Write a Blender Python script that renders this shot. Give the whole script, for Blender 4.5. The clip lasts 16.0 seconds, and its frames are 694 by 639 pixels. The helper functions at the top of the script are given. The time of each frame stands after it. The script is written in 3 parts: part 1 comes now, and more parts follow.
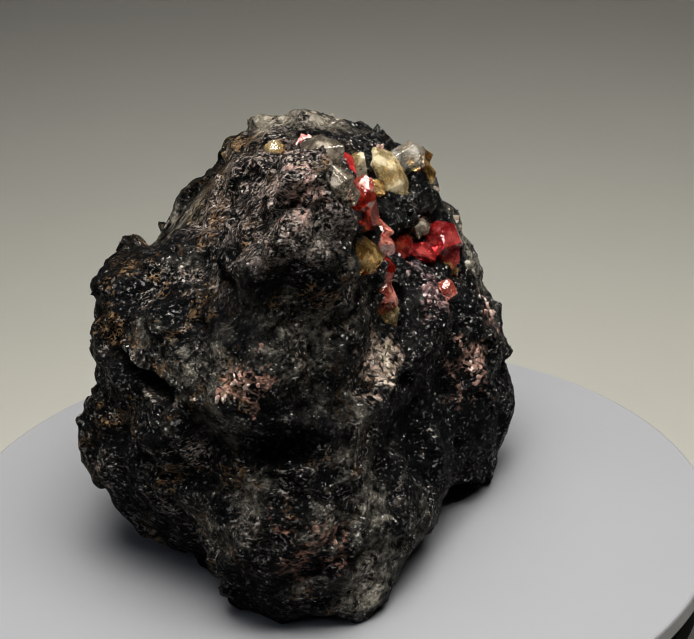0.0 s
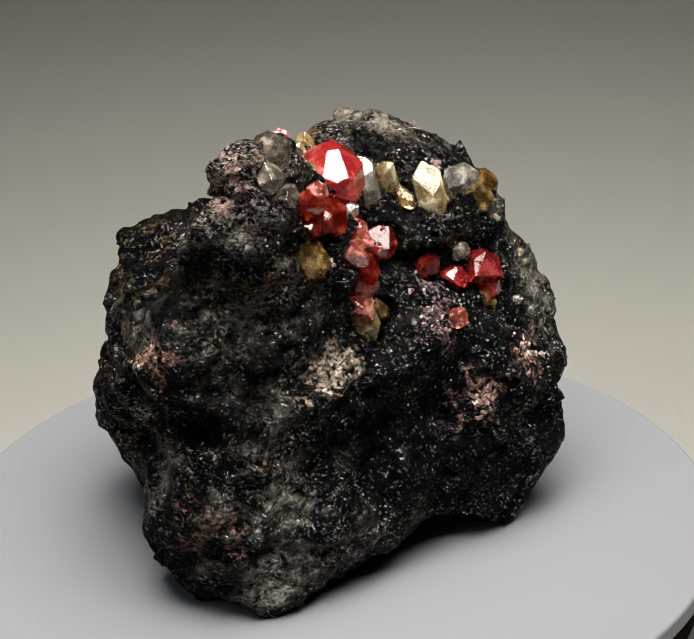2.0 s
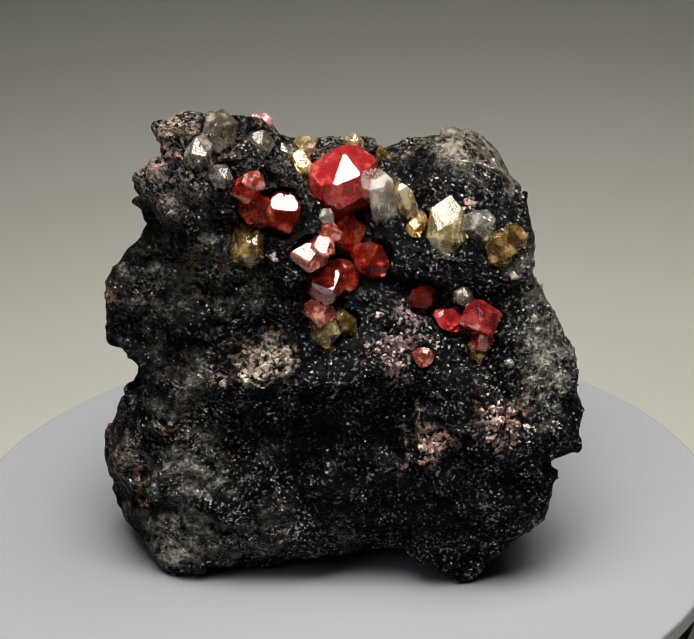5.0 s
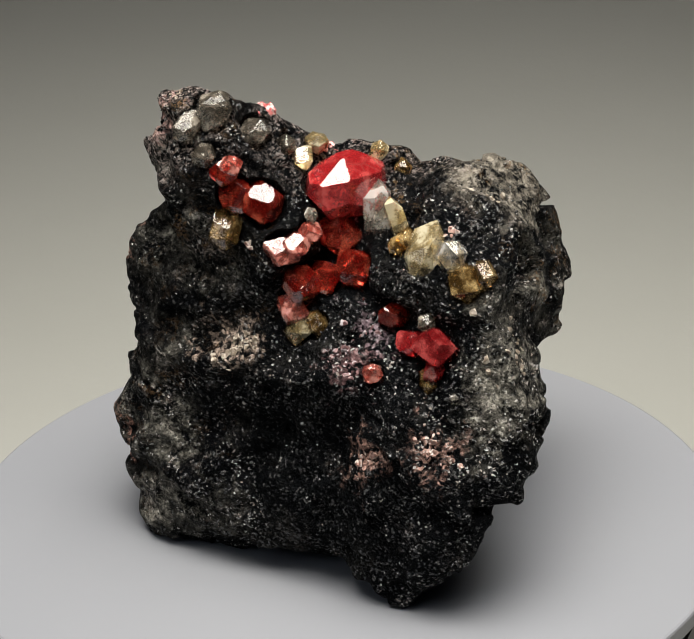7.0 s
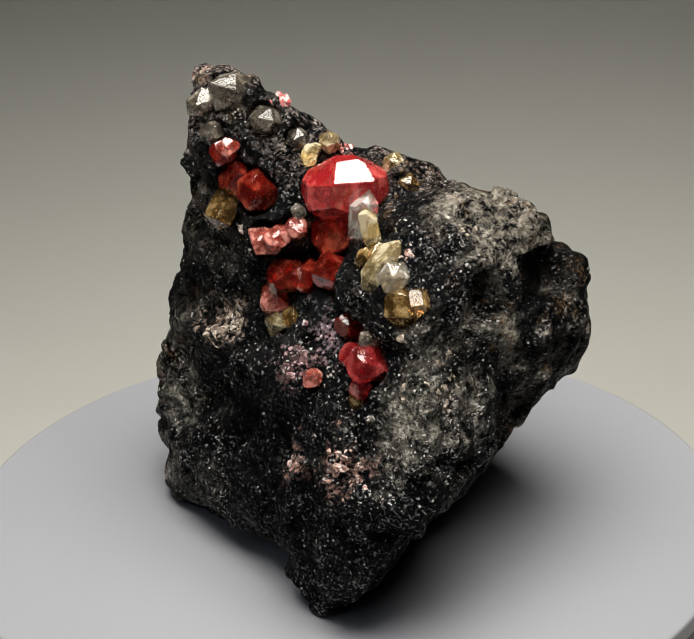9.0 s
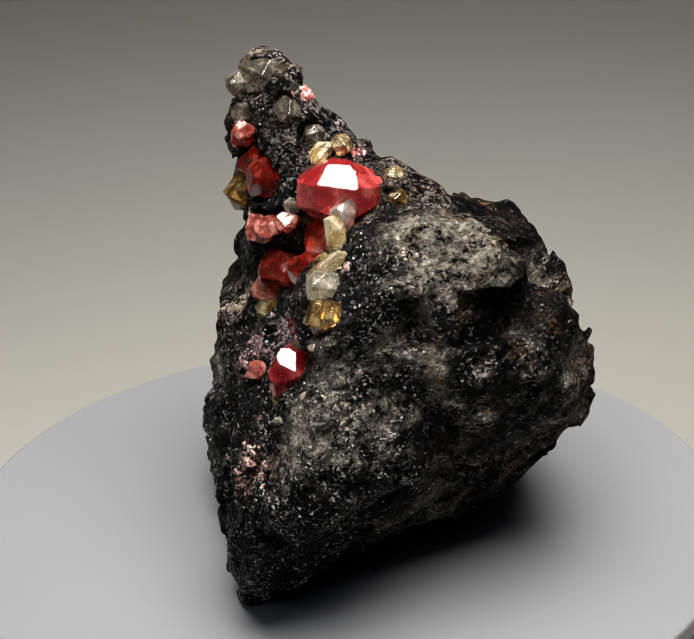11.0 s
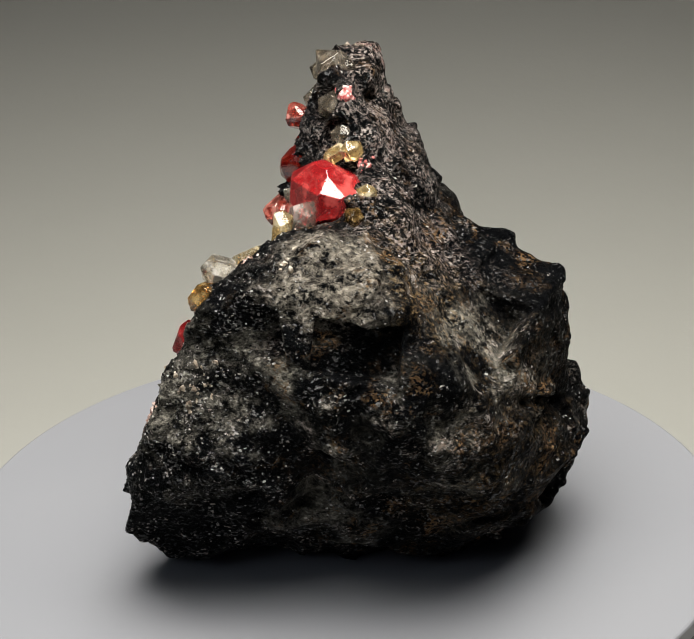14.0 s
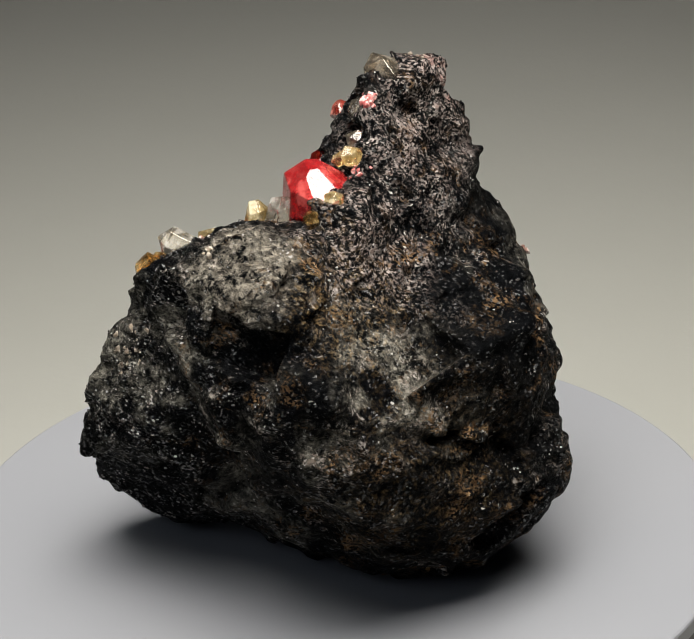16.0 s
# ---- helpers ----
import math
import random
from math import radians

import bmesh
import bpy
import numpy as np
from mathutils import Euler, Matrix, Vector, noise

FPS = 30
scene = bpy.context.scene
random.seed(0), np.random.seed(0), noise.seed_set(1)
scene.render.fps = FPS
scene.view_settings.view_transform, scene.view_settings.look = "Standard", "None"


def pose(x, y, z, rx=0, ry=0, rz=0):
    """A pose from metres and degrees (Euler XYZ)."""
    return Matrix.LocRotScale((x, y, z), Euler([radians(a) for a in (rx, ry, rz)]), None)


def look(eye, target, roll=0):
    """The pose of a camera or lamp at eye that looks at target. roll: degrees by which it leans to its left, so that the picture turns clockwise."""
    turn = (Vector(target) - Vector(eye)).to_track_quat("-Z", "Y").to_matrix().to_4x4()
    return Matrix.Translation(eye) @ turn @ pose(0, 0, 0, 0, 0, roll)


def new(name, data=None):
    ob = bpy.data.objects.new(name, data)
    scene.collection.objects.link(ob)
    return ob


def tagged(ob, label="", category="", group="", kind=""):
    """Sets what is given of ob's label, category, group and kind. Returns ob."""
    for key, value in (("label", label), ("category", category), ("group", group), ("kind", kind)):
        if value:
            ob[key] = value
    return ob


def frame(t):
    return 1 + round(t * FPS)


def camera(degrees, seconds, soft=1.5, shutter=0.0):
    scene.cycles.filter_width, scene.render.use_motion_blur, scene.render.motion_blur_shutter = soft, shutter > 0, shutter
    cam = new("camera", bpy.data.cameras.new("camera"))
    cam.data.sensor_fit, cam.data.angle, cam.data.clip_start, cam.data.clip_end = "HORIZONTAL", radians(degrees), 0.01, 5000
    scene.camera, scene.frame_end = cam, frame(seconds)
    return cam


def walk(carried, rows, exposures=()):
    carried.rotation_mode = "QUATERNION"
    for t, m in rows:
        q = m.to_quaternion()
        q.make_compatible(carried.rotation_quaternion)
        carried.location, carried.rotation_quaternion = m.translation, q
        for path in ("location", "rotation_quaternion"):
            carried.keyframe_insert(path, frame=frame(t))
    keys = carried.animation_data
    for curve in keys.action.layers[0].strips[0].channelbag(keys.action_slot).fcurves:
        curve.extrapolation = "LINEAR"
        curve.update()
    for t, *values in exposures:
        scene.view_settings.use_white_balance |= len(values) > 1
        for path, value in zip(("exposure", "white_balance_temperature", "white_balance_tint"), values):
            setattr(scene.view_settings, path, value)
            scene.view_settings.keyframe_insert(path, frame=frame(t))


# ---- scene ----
from mathutils.bvhtree import BVHTree

cam = camera(11.19, 16.0, soft=0.9)
EYE = Vector((0.0, -0.6, 0.3545))
PITCH, YAW, ROLL = 27.266, 0.317, -2.051
AIM = EYE + Vector((math.sin(radians(YAW)) * math.cos(radians(PITCH)),
                    math.cos(radians(YAW)) * math.cos(radians(PITCH)), -math.sin(radians(PITCH))))
walk(cam, [(0.0, look(EYE, AIM, ROLL)), (16.0, look(EYE, AIM, ROLL))], exposures=[(0.0, 0.0), (16.0, 0.0)])

# ---- light: one softbox over the turntable, a weak cool window from the front left, a dim room ----
world = bpy.data.worlds.new("room")
scene.world = world
world.use_nodes = True
world.node_tree.nodes["Background"].inputs[0].default_value = (0.80, 0.86, 1.0, 1)
world.node_tree.nodes["Background"].inputs[1].default_value = 0.004


def area_lamp(name, at, target, size, watts, colour, spread):
    data = bpy.data.lights.new(name, "AREA")
    data.shape, data.size, data.size_y = "RECTANGLE", size[0], size[1]
    data.energy, data.color, data.spread = watts, colour, radians(spread)
    ob = new(name, data)
    ob.matrix_world = look(at, target)
    return ob


area_lamp("softbox", (0.02, -0.065, 0.44), (0.0, -0.015, 0.0), (0.42, 0.36), 1.80, (1.0, 0.965, 0.90), 94)
area_lamp("window_light", (-0.50, -0.70, 0.70), (0.0, 0.0, 0.03), (0.5, 0.4), 0.9, (0.80, 0.89, 1.0), 180)


# ---- materials ----
class Nodes:
    """A small helper that builds a node tree line by line."""

    def __init__(self, name):
        self.mat = bpy.data.materials.new(name)
        self.mat.use_nodes = True
        self.tree = self.mat.node_tree
        self.bsdf = self.tree.nodes["Principled BSDF"]
        self.where = self.add("ShaderNodeTexCoord").outputs["Object"]

    def add(self, kind, **settings):
        node = self.tree.nodes.new(kind)
        for key, value in settings.items():
            setattr(node, key, value)
        return node

    def link(self, a, b):
        if hasattr(a, "is_output"):
            self.tree.links.new(a, b)
        else:
            b.default_value = a

    def noise(self, scale, detail=4.0, rough=0.55, vector=None, stretch=None):
        n = self.add("ShaderNodeTexNoise")
        n.inputs["Scale"].default_value, n.inputs["Detail"].default_value = scale, detail
        n.inputs["Roughness"].default_value = rough
        v = self.where if vector is None else vector
        if stretch:
            m = self.add("ShaderNodeMapping")
            self.link(v, m.inputs["Vector"])
            m.inputs["Rotation"].default_value = stretch[0]
            m.inputs["Scale"].default_value = stretch[1]
            v = m.outputs[0]
        self.link(v, n.inputs["Vector"])
        return n.outputs[0]

    def cells(self, scale, feature="F1", vector=None):
        n = self.add("ShaderNodeTexVoronoi", feature=feature)
        n.inputs["Scale"].default_value = scale
        self.link(self.where if vector is None else vector, n.inputs["Vector"])
        return n

    def ramp(self, value, *stops):
        n = self.add("ShaderNodeValToRGB")
        while len(n.color_ramp.elements) < len(stops):
            n.color_ramp.elements.new(0.5)
        for e, (p, c) in zip(n.color_ramp.elements, stops):
            e.position, e.color = p, (c, c, c, 1) if isinstance(c, (int, float)) else (*c, 1)
        self.link(value, n.inputs[0])
        return n.outputs[0]

    def mix(self, factor, a, b, blend="MIX"):
        n = self.add("ShaderNodeMix", data_type="RGBA", blend_type=blend)
        self.link(factor, n.inputs[0])
        for value, socket in ((a, n.inputs[6]), (b, n.inputs[7])):
            self.link((*value, 1) if isinstance(value, tuple) else value, socket)
        return n.outputs[2]

    def maths(self, op, a, b=0.0):
        n = self.add("ShaderNodeMath", operation=op)
        self.link(a, n.inputs[0])
        self.link(b, n.inputs[1])
        return n.outputs[0]

    def split(self, colour):
        n = self.add("ShaderNodeSeparateColor")
        self.link(colour, n.inputs[0])
        return n.outputs

    def tilted(self, colour, amount, normal=None):
        """The surface's normal, tilted grain by grain by a random colour."""
        v = self.add("ShaderNodeVectorMath", operation="SUBTRACT")
        self.link(colour, v.inputs[0])
        v.inputs[1].default_value = (0.5, 0.5, 0.5)
        s = self.add("ShaderNodeVectorMath", operation="MULTIPLY_ADD")
        self.link(v.outputs[0], s.inputs[0])
        if hasattr(amount, "is_output"):
            self.link(amount, s.inputs[1])
        else:
            s.inputs[1].default_value = (amount,) * 3
        self.link(self.add("ShaderNodeNewGeometry").outputs["Normal"] if normal is None else normal, s.inputs[2])
        n = self.add("ShaderNodeVectorMath", operation="NORMALIZE")
        self.link(s.outputs[0], n.inputs[0])
        return n.outputs[0]

    def near(self, at, radius, soft, ragged=5.0):
        """1 within radius mm of a spot, 0 beyond, with a ragged edge."""
        v = self.add("ShaderNodeVectorMath", operation="DISTANCE")
        self.link(self.where, v.inputs[0])
        v.inputs[1].default_value = [a * 0.001 for a in at]
        d = self.maths("ADD", v.outputs["Value"], self.maths("MULTIPLY", self.maths("SUBTRACT", self.noise(170.0, 5.0, 0.65), 0.5), ragged * 0.004))
        n = self.add("ShaderNodeMapRange")
        self.link(d, n.inputs[0])
        n.inputs[1].default_value, n.inputs[2].default_value = (radius + soft) * 0.001, (radius - soft) * 0.001
        return n.outputs[0]

    def bump(self, height, distance, strength=1.0, normal=None):
        n = self.add("ShaderNodeBump")
        n.inputs["Strength"].default_value, n.inputs["Distance"].default_value = strength, distance
        self.link(height, n.inputs["Height"])
        if normal is not None:
            self.link(normal, n.inputs["Normal"])
        return n.outputs[0]

    def set(self, **values):
        for key, value in values.items():
            socket = self.bsdf.inputs[key.replace("_", " ")]
            self.link((*value, 1) if isinstance(value, tuple) and len(value) == 3 and socket.type == "RGBA" else value, socket)
        return self.mat


def rock_material():
    m = Nodes("dark_schist")
    # fibres: space squeezed along the rock's grain and warped, so that the grains are slivers
    warp = m.add("ShaderNodeVectorMath", operation="MULTIPLY_ADD")
    wobble = m.add("ShaderNodeTexNoise")
    wobble.inputs["Scale"].default_value, wobble.inputs["Detail"].default_value = 260.0, 4.0
    m.link(m.where, wobble.inputs["Vector"])
    m.link(wobble.outputs["Color"], warp.inputs[0])
    warp.inputs[1].default_value = (0.0022, 0.0022, 0.0022)
    m.link(m.where, warp.inputs[2])
    lay = m.add("ShaderNodeMapping")
    m.link(warp.outputs[0], lay.inputs["Vector"])
    lay.inputs["Rotation"].default_value, lay.inputs["Scale"].default_value = (0.35, 0.25, 0.6), (0.80, 0.95, 1.18)
    fibre = lay.outputs[0]
    grain = m.cells(2400.0, vector=fibre)
    flake = m.cells(1250.0, vector=fibre)
    r, g, b = m.split(grain.outputs["Color"])[:3]
    fr, fg, fb = m.split(flake.outputs["Color"])[:3]
    streak = m.noise(170.0, 7.0, 0.72, vector=fibre)
    rub = m.noise(900.0, 5.0, 0.75, vector=fibre)
    patch = m.ramp(m.noise(75.0, 6.0, 0.7), (0.47, 0.0), (0.62, 1.0))
    bed = m.ramp(m.noise(52.0, 5.0, 0.62), (0.44, 0.12), (0.57, 1.0))
    side = m.add("ShaderNodeVectorMath", operation="DOT_PRODUCT")
    m.link(m.where, side.inputs[0])
    side.inputs[1].default_value = (1.0, 0.0, 0.0)
    open_side = m.ramp(m.maths("ADD", m.maths("MULTIPLY", side.outputs["Value"], 20.0), m.noise(60.0)), (0.45, 0.0), (0.75, 1.0))
    rear = m.maths("SUBTRACT", 1.0, open_side)
    dark = m.mix(m.maths("MULTIPLY", m.maths("ADD", m.maths("MULTIPLY", g, 0.5), 0.5), m.ramp(m.maths("MULTIPLY", m.maths("ADD", streak, rub), 0.5), (0.40, 0.0), (0.62, 1.0))), (0.0006, 0.0008, 0.0010), (0.006, 0.0065, 0.0075))
    # worn, pale weathered skin in patches, plus one patch of painted bounce light
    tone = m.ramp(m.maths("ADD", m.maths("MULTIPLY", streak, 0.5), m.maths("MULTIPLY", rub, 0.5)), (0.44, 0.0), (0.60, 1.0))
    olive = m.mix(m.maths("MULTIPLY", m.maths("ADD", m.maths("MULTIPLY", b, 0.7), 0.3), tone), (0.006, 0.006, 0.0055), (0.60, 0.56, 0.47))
    worn_and_bounce = m.maths("MAXIMUM", m.near((-8, -36, 56), 22, 8), m.maths("MAXIMUM", m.near((-4, -34, 82), 11, 4), m.near((-32, 26, 52), 15, 6)))
    worn_and_bounce = m.maths("MAXIMUM", worn_and_bounce, m.maths("MAXIMUM", m.near((20, 38, 50), 17, 5), m.near((0, -36, 18), 22, 8)))
    worn_and_bounce = m.maths("MAXIMUM", worn_and_bounce, m.maths("MAXIMUM", m.near((0, 38, 66), 14, 5), m.near((-4, -32, 42), 12, 4)))
    # lower rear face: light bounced off the plate, painted in as paler rock
    worn_and_bounce = m.maths("MAXIMUM", worn_and_bounce, m.maths("MULTIPLY", m.near((-8, 36, 34), 26, 8), 0.6))
    worn_and_bounce = m.maths("MAXIMUM", worn_and_bounce, m.maths("MULTIPLY", m.near((-32, -22, 60), 15, 6), 0.7))
    flank = m.maths("MAXIMUM", m.near((6, 40, 56), 17, 6), m.near((24, 34, 40), 14, 5))
    bed = m.maths("MAXIMUM", bed, flank)
    worn_and_bounce = m.maths("MAXIMUM", worn_and_bounce, flank)
    base = m.mix(m.maths("MULTIPLY", m.maths("ADD", m.maths("MULTIPLY", worn_and_bounce, 0.88), 0.05), m.maths("MULTIPLY", patch, bed)), dark, olive)
    gold = m.maths("MULTIPLY", m.maths("MAXIMUM", m.near((-21, 23, 66), 12, 5), m.maths("MULTIPLY", m.near((-34, 22, 34), 18, 8), 0.4)), m.ramp(rub, (0.50, 0.0), (0.66, 0.9)))
    base = m.mix(gold, base, m.mix(fr, (0.05, 0.03, 0.012), (0.36, 0.24, 0.11)))
    # pale streaked top facet of the ledge, its whitish sheen put into the colour
    silver_sheen = m.maths("MULTIPLY", m.near((-5, 34, 73), 11, 3), m.ramp(m.maths("ADD", m.maths("MULTIPLY", streak, 0.5), m.maths("MULTIPLY", rub, 0.5)), (0.45, 0.0), (0.60, 0.9)))
    base = m.mix(silver_sheen, base, m.mix(fg, (0.15, 0.13, 0.105), (0.48, 0.43, 0.35)))
    grit = m.maths("ADD", m.maths("MULTIPLY", r, 0.16), m.maths("ADD", m.maths("MULTIPLY", rub, 0.46), m.maths("MULTIPLY", streak, 0.38)))
    crust = m.maths("MULTIPLY", m.maths("MAXIMUM", m.near((-18, 10, 72), 12, 5), m.maths("MULTIPLY", m.near((-10, -10, 78), 12, 5), 0.8)), m.ramp(grit, (0.50, 0.0), (0.61, 0.9)))
    base = m.mix(crust, base, m.mix(fg, (0.22, 0.16, 0.14), (0.58, 0.50, 0.46)))
    cap = m.maths("MULTIPLY", m.near((-8, -26, 85), 12, 5), m.ramp(grit, (0.49, 0.0), (0.60, 0.9)))
    base = m.mix(cap, base, m.mix(fg, (0.20, 0.14, 0.12), (0.60, 0.52, 0.48)))
    # pink feldspar soaked into the dark rock
    for at, size, colour in (((18.4, 6.0, 45.6), 5.0, (0.20, 0.11, 0.11)), ((26.5, 8.6, 29.4), 4.5, (0.42, 0.25, 0.20)), ((32.0, 22.2, 35.3), 5.0, (0.45, 0.27, 0.22)),
                             ((8.6, -16.8, 43.8), 6.5, (0.46, 0.35, 0.28)), ((-17.0, -39.0, 53.2), 4.5, (0.50, 0.28, 0.22)), ((15.5, 9.0, 51.0), 3.4, (0.22, 0.16, 0.18)),
                             ((-5.0, -38.0, 20.0), 6.0, (0.30, 0.16, 0.12)), ((-4.0, -30.0, 86.0), 5.0, (0.50, 0.32, 0.28))):
        zone = m.maths("MULTIPLY", m.near(at, size * 0.8, 2.0, 8.0), m.ramp(m.maths("ADD", m.maths("MULTIPLY", rub, 0.6), m.maths("MULTIPLY", fr, 0.4)), (0.42, 0.0), (0.64, 0.9)))
        base = m.mix(zone, base, m.mix(b, tuple(c * 0.45 for c in colour), tuple(min(0.8, c * 1.5) for c in colour)))
    # flakes, mostly on the rear; their glints and highlights are painted as pale colour
    leaf_glint = m.ramp(m.noise(95.0, 6.0, 0.7, vector=fibre), (0.53, 0.0), (0.61, 1.0))
    leaf_glint = m.maths("MULTIPLY", leaf_glint, m.maths("MULTIPLY", m.ramp(grit, (0.51, 0.0), (0.59, 1.0)), m.maths("ADD", m.maths("MULTIPLY", rear, 0.75), 0.18)))
    leaf_glint = m.maths("MULTIPLY", leaf_glint, bed)
    base = m.mix(leaf_glint, base, m.mix(fg, (0.16, 0.11, 0.08), (0.66, 0.60, 0.56)))
    rust = m.maths("MULTIPLY", m.ramp(m.noise(130.0, 5.0, 0.7), (0.54, 0.0), (0.64, 1.0)), m.maths("MULTIPLY", rear, m.maths("GREATER_THAN", g, 0.5)))
    rust = m.maths("MULTIPLY", rust, bed)
    base = m.mix(rust, base, m.mix(fb, (0.06, 0.03, 0.012), (0.26, 0.16, 0.08)))
    spread = m.ramp(m.noise(200.0, 5.0, 0.65), (0.46, 0.0), (0.62, 1.0))
    hollow = m.maths("MAXIMUM", m.near((9, 0, 66), 21, 5), m.near((24, 2, 22), 20, 7))
    pale = m.maths("GREATER_THAN", m.maths("SUBTRACT", m.maths("ADD", r, m.maths("MULTIPLY", spread, 0.11)), m.maths("MULTIPLY", m.maths("MAXIMUM", hollow, rear), 0.05)), 1.015)
    base = m.mix(pale, base, m.mix(fg, (0.46, 0.46, 0.45), (0.26, 0.21, 0.18)))
    # mica faces glint, the rest is dull
    shiny = m.maths("GREATER_THAN", m.maths("ADD", b, m.maths("ADD", m.maths("MULTIPLY", spread, 0.12), m.maths("MULTIPLY", open_side, 0.05))), 0.90)
    rough = m.maths("SUBTRACT", m.maths("ADD", m.maths("MULTIPLY", fb, 0.25), 0.42), m.maths("MULTIPLY", shiny, 0.36))
    gloss = m.maths("ADD", m.maths("MULTIPLY", shiny, m.maths("ADD", m.maths("MULTIPLY", bed, 0.7), 0.3)), 0.02)
    relief = m.bump(m.noise(310.0, 7.0, 0.7, vector=fibre), 0.0010, 1.0)
    fine = m.bump(rub, 0.0005, 1.0, m.bump(streak, 0.0012, 0.9, relief))
    normal = m.tilted(grain.outputs["Color"], m.maths("ADD", m.maths("MULTIPLY", shiny, 0.45), 0.25), m.tilted(flake.outputs["Color"], 0.22, fine))
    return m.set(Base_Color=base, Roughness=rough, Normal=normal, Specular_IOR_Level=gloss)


def mica_material(name, a, b, rough):
    m = Nodes(name)
    info = m.add("ShaderNodeNewGeometry").outputs["Random Per Island"]
    return m.set(Base_Color=m.mix(info, a, b), Roughness=m.maths("ADD", m.maths("MULTIPLY", info, 0.25), rough),
                 Normal=m.bump(m.noise(2500.0, 3.0), 0.0002, 0.5))


def gem_material(name, deep, pale, transmission, ior, rough=0.05, cloud=420.0, wavy=0.0005, growth=0.0, milk=0.38, shine=0.8):
    """Glassy stone with cloudy veils and cracks inside, and slightly uneven faces."""
    m = Nodes(name)
    veil = m.ramp(m.noise(cloud, 5.0, 0.65), (0.46, 0.0), (0.62, 1.0))
    crack = m.ramp(m.cells(cloud * 0.8, "DISTANCE_TO_EDGE", m.where).outputs["Distance"], (0.0, 1.0), (0.06, 0.0))
    c = m.mix(m.maths("MAXIMUM", m.maths("MULTIPLY", veil, 0.8), m.maths("MULTIPLY", crack, 0.35)), deep, pale)
    clear = m.maths("SUBTRACT", transmission + 0.06, m.maths("MULTIPLY", veil, milk))
    normal = m.bump(m.noise(380.0, 3.0, 0.6), wavy, 0.35)
    if growth:
        normal = m.tilted(m.cells(520.0).outputs["Color"], growth, normal)
    return m.set(Base_Color=c, Roughness=rough, Normal=normal, IOR=ior, Transmission_Weight=clear, Specular_IOR_Level=shine)


def grainy_material(name, a, b, c):
    m = Nodes(name)
    cell = m.cells(1500.0)
    r, g, bl = m.split(cell.outputs["Color"])[:3]
    colour = m.mix(m.maths("GREATER_THAN", g, 0.7), m.mix(r, a, b), c)
    return m.set(Base_Color=colour, Roughness=m.maths("ADD", m.maths("MULTIPLY", bl, 0.3), 0.25),
                 Normal=m.tilted(cell.outputs["Color"], 0.7))


def plain_material(name, a, b, scale, rough, bump=0.0):
    m = Nodes(name)
    n = m.noise(scale, 5.0, 0.6)
    m.set(Base_Color=m.mix(n, a, b), Roughness=m.maths("ADD", m.maths("MULTIPLY", n, 0.1), rough))
    if bump:
        m.set(Normal=m.bump(m.noise(scale * 8, 3.0), bump, 0.5))
    return m.mat


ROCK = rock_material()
RED = gem_material("red_gem", (0.74, 0.035, 0.04), (0.86, 0.17, 0.15), 0.62, 1.74, 0.02, 200.0, 0.00002, 0.0, 0.30, 1.0)
DEEP_RED = gem_material("deep_red_gem", (0.56, 0.025, 0.03), (0.76, 0.13, 0.12), 0.76, 1.70, 0.03, 220.0, 0.0002, 0.08, 0.25, 1.0)
GARNET = gem_material("brown_red_gem", (0.62, 0.030, 0.018), (0.82, 0.17, 0.09), 0.82, 1.74, 0.02, 200.0, 0.0002, 0.05, 0.25, 1.0)
ORANGE = gem_material("orange_gem", (0.60, 0.11, 0.075), (0.90, 0.42, 0.34), 0.72, 1.68, 0.04, 420.0, 0.0008, 0.30, 0.38, 1.0)
CLEAR = gem_material("clear_quartz", (0.95, 0.87, 0.72), (0.98, 0.95, 0.90), 0.86, 1.56, 0.01, 240.0, 0.00012, 0.04, 0.30)
YELLOW = gem_material("yellow_quartz", (0.95, 0.70, 0.32), (0.98, 0.92, 0.68), 0.82, 1.56, 0.01, 240.0, 0.00012, 0.05, 0.34)
BROWN = gem_material("brown_quartz", (0.86, 0.47, 0.13), (0.96, 0.72, 0.34), 0.90, 1.56, 0.02, 300.0, 0.0003, 0.08, 0.22)
SMOKY = gem_material("smoky_quartz", (0.46, 0.39, 0.30), (0.70, 0.62, 0.51), 0.86, 1.55, 0.02, 240.0, 0.0003, 0.08, 0.30, 0.5)
PINK = grainy_material("pink_feldspar", (0.22, 0.11, 0.085), (0.42, 0.27, 0.22), (0.54, 0.45, 0.41))
LILAC = grainy_material("lilac_mica", (0.12, 0.055, 0.055), (0.26, 0.16, 0.16), (0.42, 0.36, 0.37))
BEIGE = grainy_material("beige_feldspar", (0.13, 0.10, 0.075), (0.34, 0.28, 0.21), (0.50, 0.44, 0.36))
ROSE = grainy_material("rose_gem_crust", (0.42, 0.07, 0.07), (0.64, 0.22, 0.20), (0.78, 0.50, 0.47))
MICA = mica_material("black_mica", (0.0015, 0.002, 0.003), (0.010, 0.010, 0.010), 0.05)
SPECK = mica_material("pale_mica", (0.06, 0.05, 0.045), (0.50, 0.47, 0.45), 0.10)
PLATE = plain_material("white_plastic", (0.240, 0.247, 0.270), (0.264, 0.269, 0.286), 14.0, 0.42)
BLACK = plain_material("black_plastic", (0.008, 0.008, 0.009), (0.014, 0.014, 0.014), 60.0, 0.45)
PAPER = plain_material("grey_paper", (0.345, 0.343, 0.310), (0.368, 0.365, 0.333), 30.0, 0.8, 0.0002)
TABLE = plain_material("dark_table", (0.03, 0.028, 0.026), (0.05, 0.045, 0.04), 20.0, 0.5)


